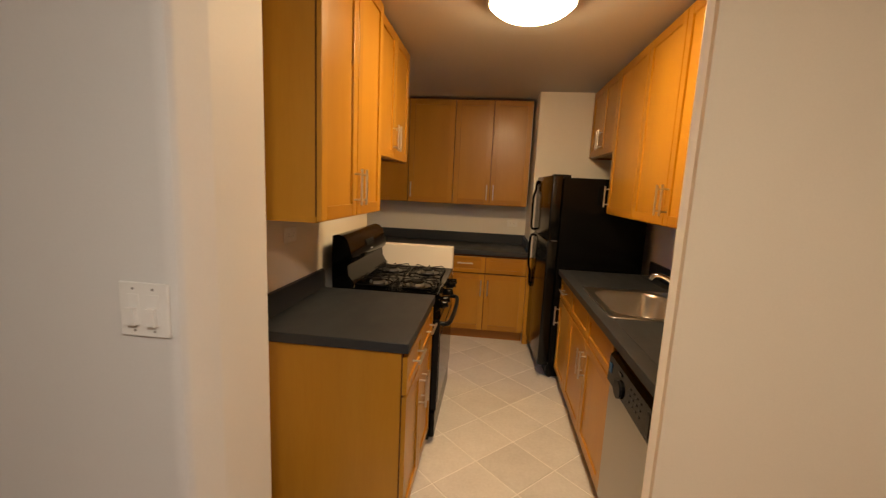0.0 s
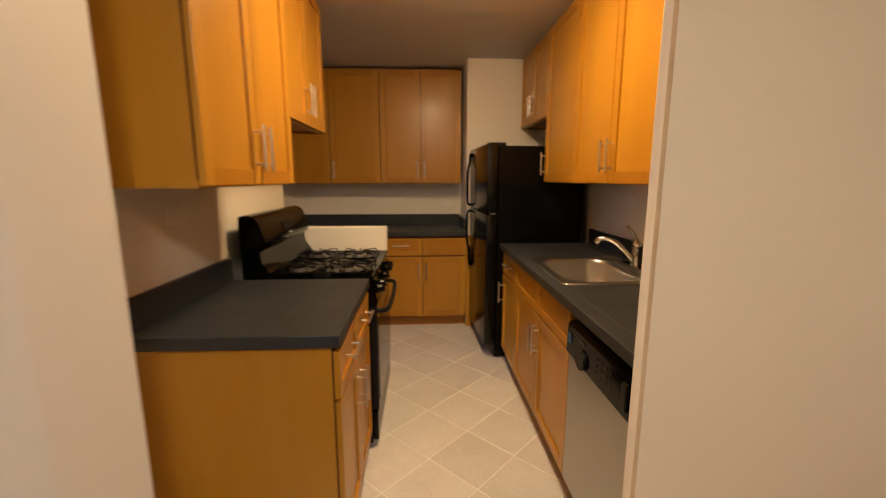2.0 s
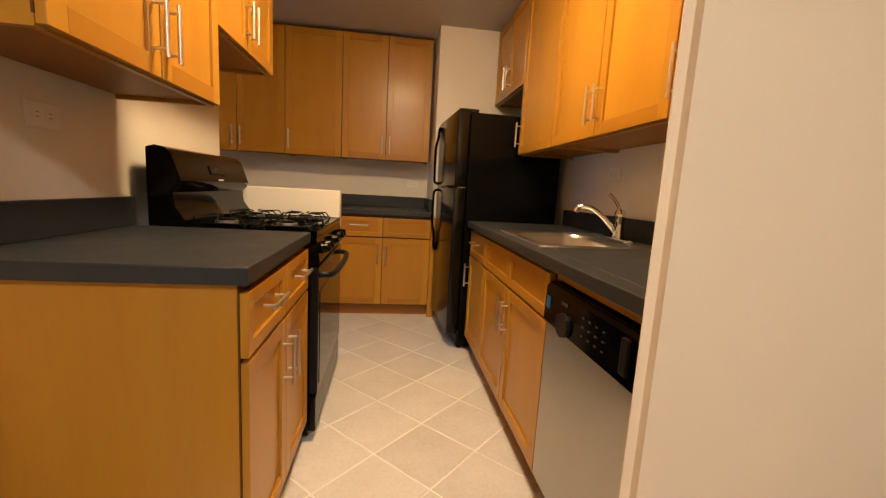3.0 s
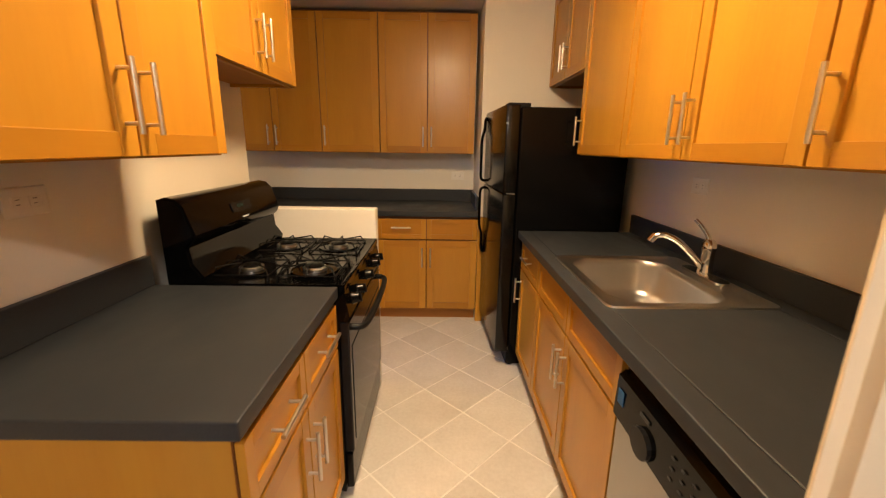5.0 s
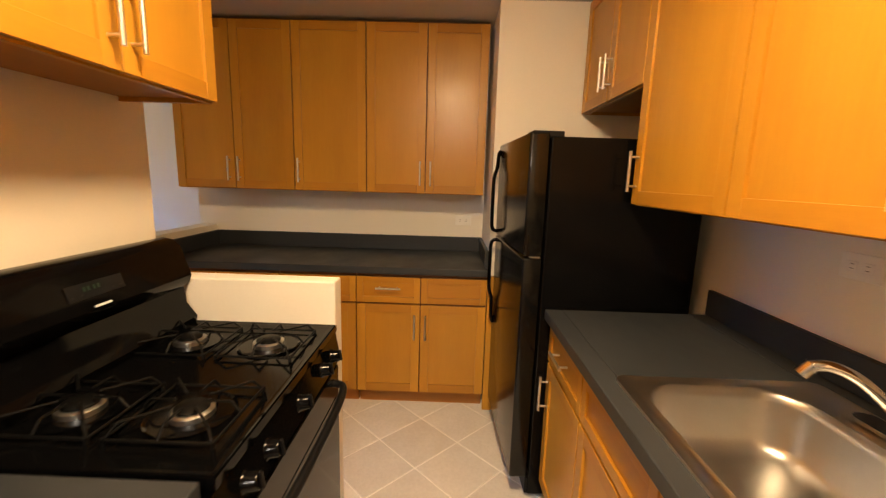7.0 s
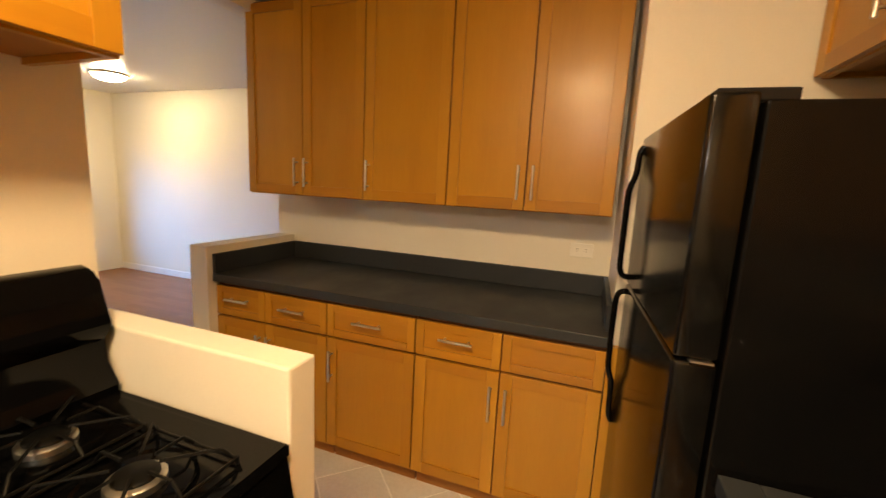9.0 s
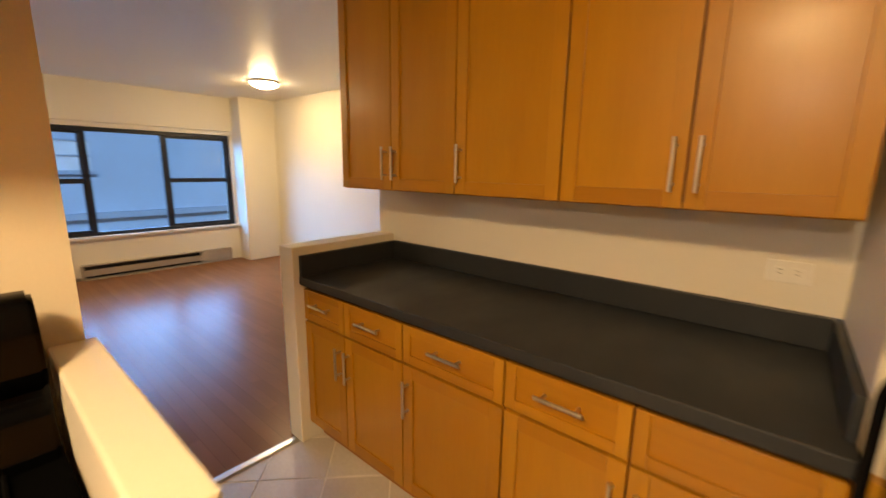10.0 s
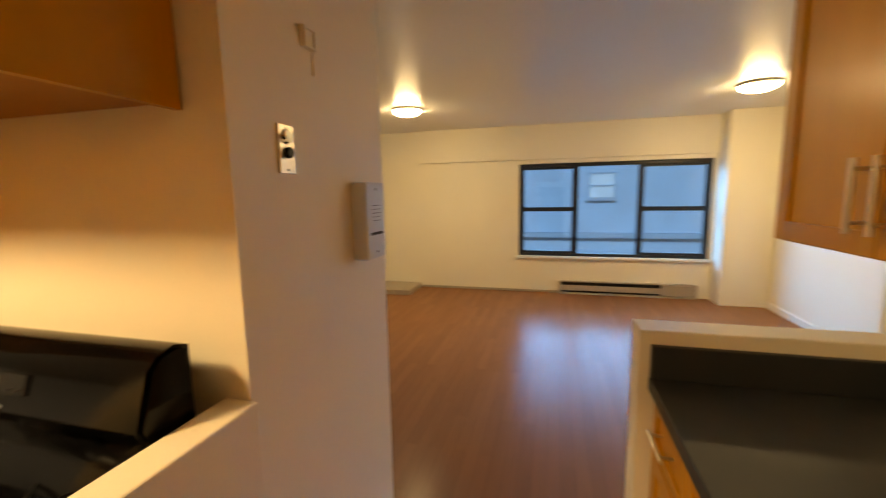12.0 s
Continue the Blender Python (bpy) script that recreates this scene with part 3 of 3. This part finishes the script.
# ---- sink and faucet ----
def build_sink():
    bm = bmesh.new()
    loops = []
    for x0, x1, y0, y1, r, z in ((1.515, 2.075, 3.045, 3.665, 0.03, 0.9125), (1.517, 2.073, 3.047, 3.663, 0.03, 0.9185), (1.528, 2.062, 3.058, 3.652, 0.035, 0.9175),
                                 (1.534, 2.056, 3.064, 3.646, 0.04, 0.9145), (1.553, 1.967, 3.080, 3.630, 0.11, 0.9145), (1.558, 1.962, 3.085, 3.625, 0.11, 0.9165), (1.565, 1.955, 3.092, 3.618, 0.11, 0.910),
                                 (1.571, 1.949, 3.098, 3.612, 0.10, 0.89), (1.582, 1.938, 3.110, 3.600, 0.09, 0.785), (1.596, 1.924, 3.124, 3.586, 0.08, 0.762), (1.625, 1.895, 3.155, 3.555, 0.07, 0.752),
                                 (1.70, 1.825, 3.27, 3.44, 0.05, 0.748), (1.74, 1.79, 3.33, 3.38, 0.02, 0.745)):
        loops.append([bm.verts.new((x, y, z)) for x, y in rounded(x0, x1, y0, y1, r)])
    for p, q in zip(loops, loops[1:]):
        n = len(p)
        for i in range(n):
            bm.faces.new((p[i], p[(i + 1) % n], q[(i + 1) % n], q[i]))
    bm.faces.new(loops[-1])
    bmesh.ops.recalc_face_normals(bm, faces=bm.faces)
    s = tagged(smooth(part("kitchen_sink", bm, STEEL), 50), "single-bowl stainless steel sink set in the worktop", "sink")
    d = part("drain", lathe([(0, 0.002), (0.022, 0.002), (0.026, 0.004), (0.040, 0.004), (0.042, 0.0)]), CHROME, s)
    d.location = (1.765, 3.355, 0.744)
    smooth(d)


build_sink()


def build_faucet():
    f = thing("faucet", pose(2.025, 3.375, 0.917), "chrome single-lever kitchen faucet on the sink rim", "faucet")
    smooth(part("deck_plate", extruded(rounded(-0.028, 0.028, -0.125, 0.125, 0.027), 0.0, 0.010), CHROME, f))
    smooth(part("body", lathe([(0.0, 0.0), (0.029, 0.0), (0.029, 0.012), (0.024, 0.03), (0.023, 0.085), (0.026, 0.10), (0.024, 0.125), (0.014, 0.138), (0.0, 0.14)], 24), CHROME, f)).location = (0, 0, 0.009)
    smooth(part("spout", tube([(-0.005, 0.0, 0.025), (-0.050, 0.014, 0.080), (-0.100, 0.037, 0.130), (-0.145, 0.060, 0.150), (-0.178, 0.078, 0.141)], 0.0125, 14, 0.95), CHROME, f))
    smooth(part("aerator", rod((-0.172, 0.075, 0.148), (-0.188, 0.083, 0.122), 0.0155, 0.0145), CHROME, f))
    smooth(part("lever", tube([(0.0, 0.0, 0.13), (-0.006, 0.010, 0.160), (-0.022, 0.034, 0.195), (-0.036, 0.052, 0.215)], 0.010, 12, 0.75), CHROME, f))


build_faucet()


# ---- range ----
def build_range():
    r = thing("gas_range", pose(0.0, 3.224, 0), "black freestanding gas range with four burners", "range")
    w = 0.762
    part("body", box(0.035, 0.625, 0.002, w - 0.002, 0.03, 0.885, 0.003), BLACK_SATIN, r)
    for x in (0.08, 0.56):
        for y in (0.06, w - 0.06):
            part("foot", rod((x, y, 0.0), (x, y, 0.032), 0.018), BLACK_PLASTIC, r)
    ct = box(0.10, 0.655, 0.001, w - 0.001, 0.885, 0.916)
    top = [f for f in ct.faces if f.normal.z > 0.9]
    bmesh.ops.inset_region(ct, faces=top, thickness=0.022, depth=-0.006)
    bmesh.ops.bevel(ct, geom=[e for e in ct.edges if e.calc_length() > 0.1], offset=0.004, segments=2, affect="EDGES")
    smooth(part("cooktop", ct, BLACK_GLOSS, r, "glossy black enamel cooktop"))
    prof = [(0.03, 0.90), (0.150, 0.90), (0.160, 0.935), (0.125, 0.985), (0.120, 1.04), (0.142, 1.062), (0.150, 1.085), (0.118, 1.185), (0.095, 1.208), (0.060, 1.215), (0.030, 1.205)]
    bm = bmesh.new()
    a, b = [bm.verts.new((x, 0.004, z)) for x, z in prof], [bm.verts.new((x, w - 0.004, z)) for x, z in prof]
    n = len(prof)
    for i in range(n):
        bm.faces.new((a[i], a[(i + 1) % n], b[(i + 1) % n], b[i]))
    bm.faces.new(a[::-1])
    bm.faces.new(b)
    bmesh.ops.recalc_face_normals(bm, faces=bm.faces)
    ends = [e for e in bm.edges if abs(e.verts[0].co.y - e.verts[1].co.y) < 1e-5]
    bmesh.ops.bevel(bm, geom=ends, offset=0.008, segments=2, affect="EDGES")
    bg = smooth(part("backguard", bm, BLACK_GLOSS, r, "curved glossy black backguard"), 35)
    tilt = pose(0.1355, 0, 1.135, 0, -17.7, 0)
    disp = part("display", box(0.0, 0.003, 0.30, 0.47, -0.018, 0.022, 0.001), BLACK_GLASS, bg)
    disp.matrix_basis = tilt
    for y in (0.31, 0.335, 0.43, 0.455):
        b1 = part("button", box(0.003, 0.0045, y - 0.004, y + 0.004, -0.010, -0.006), BLACK_PLASTIC, bg)
        b1.matrix_basis = tilt
    for y in (0.345, 0.358, 0.374, 0.387):
        dg = part("digit", box(0.003, 0.0036, y, y + 0.006, 0.0, 0.012), GREEN_LED, bg, "dim green digit")
        dg.matrix_basis = tilt
    lg = part("badge", box(0.0, 0.0025, 0.36, 0.41, -0.047, -0.041), GREY_PLASTIC, bg, "small bright badge")
    lg.matrix_basis = tilt
    for x in (0.245, 0.495):
        for y in (0.19, 0.572):
            bn = part("burner", lathe([(0.0, 0.002), (0.085, 0.002), (0.092, 0.006), (0.09, 0.0), (0.0, 0.0)], 28), BLACK_GLOSS, r)
            bn.location = (x, y, 0.9101)
            smooth(part("burner_ring", lathe([(0.028, 0.0), (0.046, 0.0), (0.046, 0.014), (0.040, 0.018), (0.028, 0.018)], 28), ALU, bn, "dull aluminium burner ring"))
            smooth(part("burner_cap", lathe([(0.0, 0.026), (0.030, 0.026), (0.036, 0.022), (0.036, 0.018), (0.0, 0.018)], 28), CAST_IRON, bn))
            g = bmesh.new()
            z, e = 0.036, 0.108
            for dx, dy in ((1, 0), (-1, 0), (0, 1), (0, -1), (0.72, 0.72), (-0.72, 0.72), (0.72, -0.72), (-0.72, -0.72)):
                k = e if abs(dx) != abs(dy) else e * 1.36
                add_rod(g, (dx * 0.034, dy * 0.034, z), (dx * (k - 0.02), dy * (k - 0.02), z), 0.0030, seg=8)
                add_rod(g, (dx * (k - 0.02), dy * (k - 0.02), z), (dx * k, dy * k, 0.012), 0.0030, seg=8)
            corners = [(-e, -e), (e, -e), (e, e), (-e, e)]
            for k in range(4):
                (ax, ay), (bx, by) = corners[k - 1], corners[k]
                add_rod(g, (ax, ay, 0.010), (bx, by, 0.010), 0.0032, seg=8)
                add_rod(g, (bx, by, 0.014), (bx, by, 0.0), 0.005, seg=8)
            smooth(part("grate", g, CAST_IRON, bn, "black cast iron grate"))
    cp = part("control_panel", extruded([(0.600, 0.775), (0.660, 0.775), (0.668, 0.79), (0.652, 0.884), (0.600, 0.884)], 0.003, w - 0.003, "y"), BLACK_GLOSS, r)
    for y in (0.09, 0.19, 0.381, 0.572, 0.672):
        k = part("knob", lathe([(0.0, 0.030), (0.016, 0.030), (0.019, 0.026), (0.021, 0.006), (0.025, 0.0), (0.0, 0.0)], 20), BLACK_GLOSS, cp)
        k.matrix_basis = pose(0.661, y, 0.834, 0, 80, 0)
        smooth(k)
        part("grip", box(-0.019, 0.019, -0.004, 0.004, 0.029, 0.036, 0.002), BLACK_PLASTIC, k)
    dr = part("oven_door", box(0.626, 0.662, 0.008, w - 0.008, 0.215, 0.768, 0.006), BLACK_GLASS, r, "black glass oven door")
    part("oven_window", box(0.661, 0.6645, 0.045, w - 0.045, 0.25, 0.66, 0.001), BLACK_GLASS, dr)
    hb = tube([(0.660, 0.07, 0.725), (0.700, 0.09, 0.722), (0.712, 0.20, 0.718), (0.714, 0.381, 0.716), (0.712, 0.562, 0.718), (0.700, 0.672, 0.722), (0.660, 0.692, 0.725)], 0.013, 12)
    smooth(part("handle", hb, BLACK_PLASTIC, dr, "curved black oven handle"))
    part("drawer", box(0.626, 0.655, 0.008, w - 0.008, 0.045, 0.205, 0.006), BLACK_SATIN, r)


build_range()


# ---- dishwasher ----
def build_dishwasher():
    d = thing("dishwasher", pose(1.497, 2.832, 0, 0, 0, -90), "stainless steel dishwasher with black control panel", "dishwasher")
    w = 0.546
    part("tub", box(0.004, w - 0.004, 0.02, 0.60, 0.10, 0.866), BLACK_SATIN, d)
    part("door", box(0.003, w - 0.003, -0.018, 0.018, 0.125, 0.695, 0.004), STEEL_DOOR, d, "brushed stainless door")
    cp = part("control_panel", extruded([(-0.030, 0.700), (0.018, 0.700), (0.018, 0.828), (-0.012, 0.828), (-0.026, 0.815)], 0.003, w - 0.003, "y"), BLACK_GLOSS, d, "black control panel")
    cp.matrix_basis = Matrix.Rotation(radians(90), 4, "Z") @ Matrix.Diagonal((1, -1, 1, 1))
    part("pocket_handle", extruded([(0.160 + 0.042 * math.cos(2 * math.pi * k / 16), 0.728 + 0.036 * math.sin(2 * math.pi * k / 16)) for k in range(16)], -0.040, -0.025, "y"), BLACK_PLASTIC, d)
    for i in range(4):
        for j in range(3):
            part("button", box(0.270 + 0.036 * i, 0.280 + 0.036 * i, -0.0315, -0.029, 0.735 + 0.025 * j, 0.739 + 0.025 * j), FAINT, d)
    part("badge", box(0.135, 0.175, -0.031, -0.0285, 0.786, 0.795), FAINT, d, "small pale badge")
    part("energy_label", box(0.02, 0.05, -0.031, -0.029, 0.745, 0.785), BLUE_LABEL, d, "small blue sticker")
    part("latch", box(0.470, 0.50, -0.040, -0.028, 0.725, 0.81, 0.004), BLACK_PLASTIC, d)
    part("kick_plate", box(0.003, w - 0.003, 0.045, 0.06, 0.0, 0.118, 0.002), BLACK_PLASTIC, d)
    tagged(part("filler_strip", box(1.505, 1.53, 2.284, 2.832, 0.836, 0.868), MAPLE), "narrow maple filler strip above the dishwasher", "filler strip")


build_dishwasher()


# ---- refrigerator ----
def build_fridge():
    f = thing("refrigerator", pose(1.317, 4.948, 0, 0, 0, -86.8), "black top-freezer refrigerator beside the sink counter", "refrigerator")
    w, h = 0.695, 1.632
    part("cabinet", box(0.002, w - 0.002, 0.087, 0.735, 0.02, h - 0.014, 0.006), BLACK_SATIN, f)
    fz = smooth(part("freezer_door", box(0.0, w, 0.0, 0.080, 1.133, h, 0.009, 3), BLACK_DOOR, f, "glossy black freezer door"))
    rd = smooth(part("fridge_door", box(0.0, w, 0.0, 0.080, 0.11, 1.128, 0.009, 3), BLACK_DOOR, f, "glossy black refrigerator door"))
    hz = tube([(0.030, 0.002, 1.600), (0.030, -0.009, 1.580), (0.030, -0.012, 1.530), (0.030, -0.016, 1.500), (0.030, -0.027, 1.465), (0.030, -0.031, 1.42), (0.030, -0.031, 1.22), (0.030, -0.027, 1.175), (0.030, -0.014, 1.158), (0.030, 0.002, 1.156)], 0.0100, 12)
    smooth(part("handle", hz, BLACK_GLOSS, fz, "curved black door handle"))
    hr = tube([(0.030, 0.002, 1.104), (0.030, -0.014, 1.102), (0.030, -0.027, 1.085), (0.030, -0.031, 1.04), (0.030, -0.031, 0.86), (0.030, -0.026, 0.805), (0.030, -0.014, 0.765), (0.030, -0.012, 0.72), (0.030, -0.009, 0.64), (0.030, 0.002, 0.61)], 0.0100, 12)
    smooth(part("handle", hr, BLACK_GLOSS, rd, "curved black door handle"))
    part("hinge_cover", box(w - 0.10, w - 0.012, 0.012, 0.14, h - 0.016, h + 0.008, 0.004), BLACK_PLASTIC, f)
    part("hinge", box(w - 0.05, w + 0.006, 0.030, 0.070, 1.1285, 1.1325), NICKEL, f)
    part("base_grille", box(0.01, w - 0.01, 0.075, 0.10, 0.02, 0.10, 0.003), BLACK_PLASTIC, f)
    for x in (0.05, w - 0.05):
        for y in (0.11, 0.68):
            part("foot", rod((x, y, 0.0), (x, y, 0.022), 0.02), BLACK_PLASTIC, f)


build_fridge()


# ---- lamps ----
def ceiling_lamp(x, y, z, r, glass, label, rim=NICKEL, deep=0.040):
    l = thing("ceiling_lamp", pose(x, y, z), label, "ceiling lamp", "flush ceiling lamps")
    smooth(part("base", lathe([(0.0, 0.0), (r + 0.010, 0.0), (r + 0.016, 0.010 - deep), (r + 0.011, -deep), (r + 0.002, -deep), (r + 0.001, -0.020), (0.0, -0.020)], 48), rim, l, "thin rim"))
    prof = [(r * math.cos(radians(a)), -0.021 - 0.085 * r / 0.2 * math.sin(radians(a))) for a in range(0, 90, 9)] + [(0.0, -0.021 - 0.085 * r / 0.2)]
    smooth(part("glass_shade", lathe(prof, 48), glass, l, "glowing white opal glass bowl"))
    return l


ceiling_lamp(1.04, 3.13, CEIL, 0.20, DOME_GLOW, "lit opal glass flush lamp on the kitchen ceiling")
ceiling_lamp(-3.85, 6.45, LCEIL, 0.15, DOME_LIVING, "lit small flush lamp on the living room ceiling", TRIM, 0.023)
ceiling_lamp(-3.85, 3.05, LCEIL, 0.15, DOME_LIVING, "lit small flush lamp on the living room ceiling", TRIM, 0.023)
# Added out of view to brighten the hall walls; no known fixture.
ceiling_lamp(1.12, 0.42, CEIL, 0.18, HALL_FILL_GLOW, "unseen fill lamp added on the hall ceiling")


# ---- wall fittings ----
def switch_plate():
    s = thing("light_switch", pose(0.161, 1.842, 1.206), "white double light switch plate on the hall wall", "light switch")
    part("plate", box(-0.060, 0.060, -0.008, 0.0, -0.062, 0.062, 0.003), WHITE_PLASTIC, s)
    for x in (-0.024, 0.024):
        part("surround", box(x - 0.014, x + 0.014, -0.0100, -0.0075, -0.036, 0.036, 0.001), WHITE_PLASTIC, s)
        part("toggle", extruded([(x - 0.010, -0.033), (x + 0.010, -0.033), (x + 0.010, 0.006), (x - 0.010, 0.006)], -0.021, -0.0095, "y"), WHITE_PLASTIC, s)
        for z in (-0.048, 0.048):
            part("screw", rod((x, -0.0090, z), (x, -0.0075, z), 0.003), SLOT, s)


switch_plate()


def outlet(m, label):
    o = thing("wall_outlet", m, label, "outlet", "wall outlets")
    part("plate", box(-0.058, 0.058, -0.006, 0.0, -0.036, 0.036, 0.003), IVORY, o)
    for x in (-0.022, 0.022):
        part("socket", box(x - 0.015, x + 0.015, -0.0075, -0.0055, -0.014, 0.014, 0.002), IVORY, o)
        for z in (-0.006, 0.006):
            part("slot", box(x - 0.005, x + 0.005, -0.0079, -0.007, z - 0.001, z + 0.001), SLOT, o)


outlet(pose(1.146, W_FAR, 1.140), "ivory double outlet on the wall above the long counter")
outlet(pose(W_RIGHT, 3.68, 1.24, 0, 0, -90), "ivory double outlet on the wall behind the sink")
outlet(pose(-0.028, 2.86, 1.25, 0, 0, 90), "ivory double outlet on the wall beside the range")


def pier_fittings():
    p = thing("door_viewer_plate", pose(-0.198, 4.058, 1.595, 0, 0, 180), "worn metal buzzer plate with round knob on the pier", "wall plate")
    part("plate", box(-0.028, 0.028, -0.006, 0.0, -0.056, 0.056, 0.002), NICKEL, p)
    k = smooth(part("knob", lathe([(0, 0.012), (0.010, 0.012), (0.013, 0.008), (0.013, 0.0), (0, 0.0)], 20), BLACK_PLASTIC, p))
    k.matrix_basis = pose(0, -0.006, -0.008, 90, 0, 0)
    k2 = smooth(part("cap", lathe([(0, 0.008), (0.014, 0.008), (0.018, 0.0), (0, 0.0)], 20), CHROME, p))
    k2.matrix_basis = pose(0, -0.006, 0.028, 90, 0, 0)
    for z in (-0.047, 0.047):
        part("screw", rod((0, -0.0075, z), (0, -0.0055, z), 0.003), DARK, p)
    b = thing("intercom", pose(-0.575, 4.058, 1.405, 0, 0, 180), "grey plastic intercom box mounted on the pier", "intercom")
    part("case", box(-0.068, 0.068, -0.052, 0.0, -0.122, 0.122, 0.006), GREY_PLASTIC, b)
    part("slot", box(-0.045, 0.045, -0.0535, -0.0515, -0.045, -0.036), DARK, b)
    for z in (-0.10, 0.10):
        part("screw", rod((0, -0.0535, z), (0, -0.0515, z), 0.004), DARK, b)
    for z in (0.0, 0.012, 0.024, 0.036, 0.048):
        part("grille_slit", box(-0.03, 0.03, -0.0528, -0.0515, z, z + 0.0015), FAINT, b)
    o = thing("painted_over_box", pose(-0.312, 4.058, 1.875, 0, 0, 180), "small painted-over junction cover on the pier", "junction cover")
    bm = bmesh.new()
    for a in ((-0.025, 0.025, -0.025, -0.019), (-0.025, 0.025, 0.019, 0.025), (-0.025, -0.019, -0.019, 0.019), (0.019, 0.025, -0.019, 0.019)):
        add_box(bm, a[0], a[1], -0.014, 0.0, a[2], a[3])
    part("frame", bm, PAINT, o)
    part("cover", box(-0.019, 0.019, -0.008, 0.0, -0.019, 0.019), PAINT, o)
    part("wire", rod((0.020, -0.003, -0.025), (0.020, -0.003, -0.085), 0.002), IVORY, o)


pier_fittings()


# ---- living room fittings ----
def heater():
    h = thing("baseboard_heater", pose(LX, 4.775, 0.0), "long low metal baseboard heater under the window", "heater")
    part("back_plate", box(0.0, 0.012, 0.0, 1.79, 0.015, 0.195), DARK, h)
    part("front_cover", box(0.06, 0.068, 0.0, 1.79, 0.055, 0.135, 0.003), HEATER, h)
    part("top_cover", box(0.0, 0.062, 0.0, 1.79, 0.180, 0.196, 0.003), HEATER, h)
    part("bottom_lip", box(0.012, 0.066, 0.0, 1.79, 0.0, 0.022, 0.002), HEATER, h)
    for y in (0.0, 1.79 - 0.02, 1.35):
        part("end_cap", box(0.010, 0.071, y, y + 0.02, 0.0, 0.194, 0.003), HEATER, h)
    part("control_box", box(0.012, 0.070, 1.372, 1.768, 0.03, 0.178, 0.003), HEATER, h)


heater()


# ---- tiled floor ----
floor_k = structure("floor_kitchen", box(-0.745, W_RIGHT, 1.97, W_FAR, -0.12, -0.0025), GROUT, "diagonal beige ceramic tile floor with pale grout", "floor")


def clipped(poly, x0, x1, y0, y1):
    for axis, lim, sign in ((0, x0, 1), (0, x1, -1), (1, y0, 1), (1, y1, -1)):
        out = []
        for i in range(len(poly)):
            p, q = poly[i - 1], poly[i]
            dp, dq = sign * (p[axis] - lim), sign * (q[axis] - lim)
            if dp * dq < 0:
                u = dp / (dp - dq)
                out.append((p[0] + u * (q[0] - p[0]), p[1] + u * (q[1] - p[1])))
            if dq >= 0:
                out.append(q)
        poly = out
        if len(poly) < 3:
            return []
    return poly


def lay_tiles():
    half, gap = 0.2157, 0.0075
    ox, oy = 0.912, 3.135 + half

    def tile_mesh(outline):
        bm = extruded(outline, -0.0025, 0.0)
        top = [e for e in bm.edges if all(v.co.z > -1e-5 for v in e.verts)]
        bmesh.ops.bevel(bm, geom=top, offset=0.0015, segments=1, affect="EDGES")
        me = bpy.data.meshes.new("tile")
        bm.to_mesh(me)
        bm.free()
        me.materials.append(TILE)
        return me

    d = half - gap / math.sqrt(2)
    diamond = [(d, 0), (0, d), (-d, 0), (0, -d)]
    whole = tile_mesh(diamond)
    for i in range(-10, 10):
        for j in range(-12, 14):
            if (i + j) % 2:
                continue
            cx, cy = ox + i * half, oy + j * half
            poly = clipped([(cx + x, cy + y) for x, y in diamond], -0.743, W_RIGHT - 0.002, 1.972, W_FAR - 0.002)
            area = 0.5 * abs(sum(poly[k - 1][0] * poly[k][1] - poly[k][0] * poly[k - 1][1] for k in range(len(poly)))) if poly else 0
            if area < 4e-4:
                continue
            if abs(area - 2 * d * d) < 1e-6:
                ob = new("tile", whole)
                ob.location = (cx, cy, 0)
            else:
                ob = new("tile", tile_mesh([(x - cx, y - cy) for x, y in poly]))
                ob.location = (cx, cy, 0)
            ob.parent = floor_k


lay_tiles()
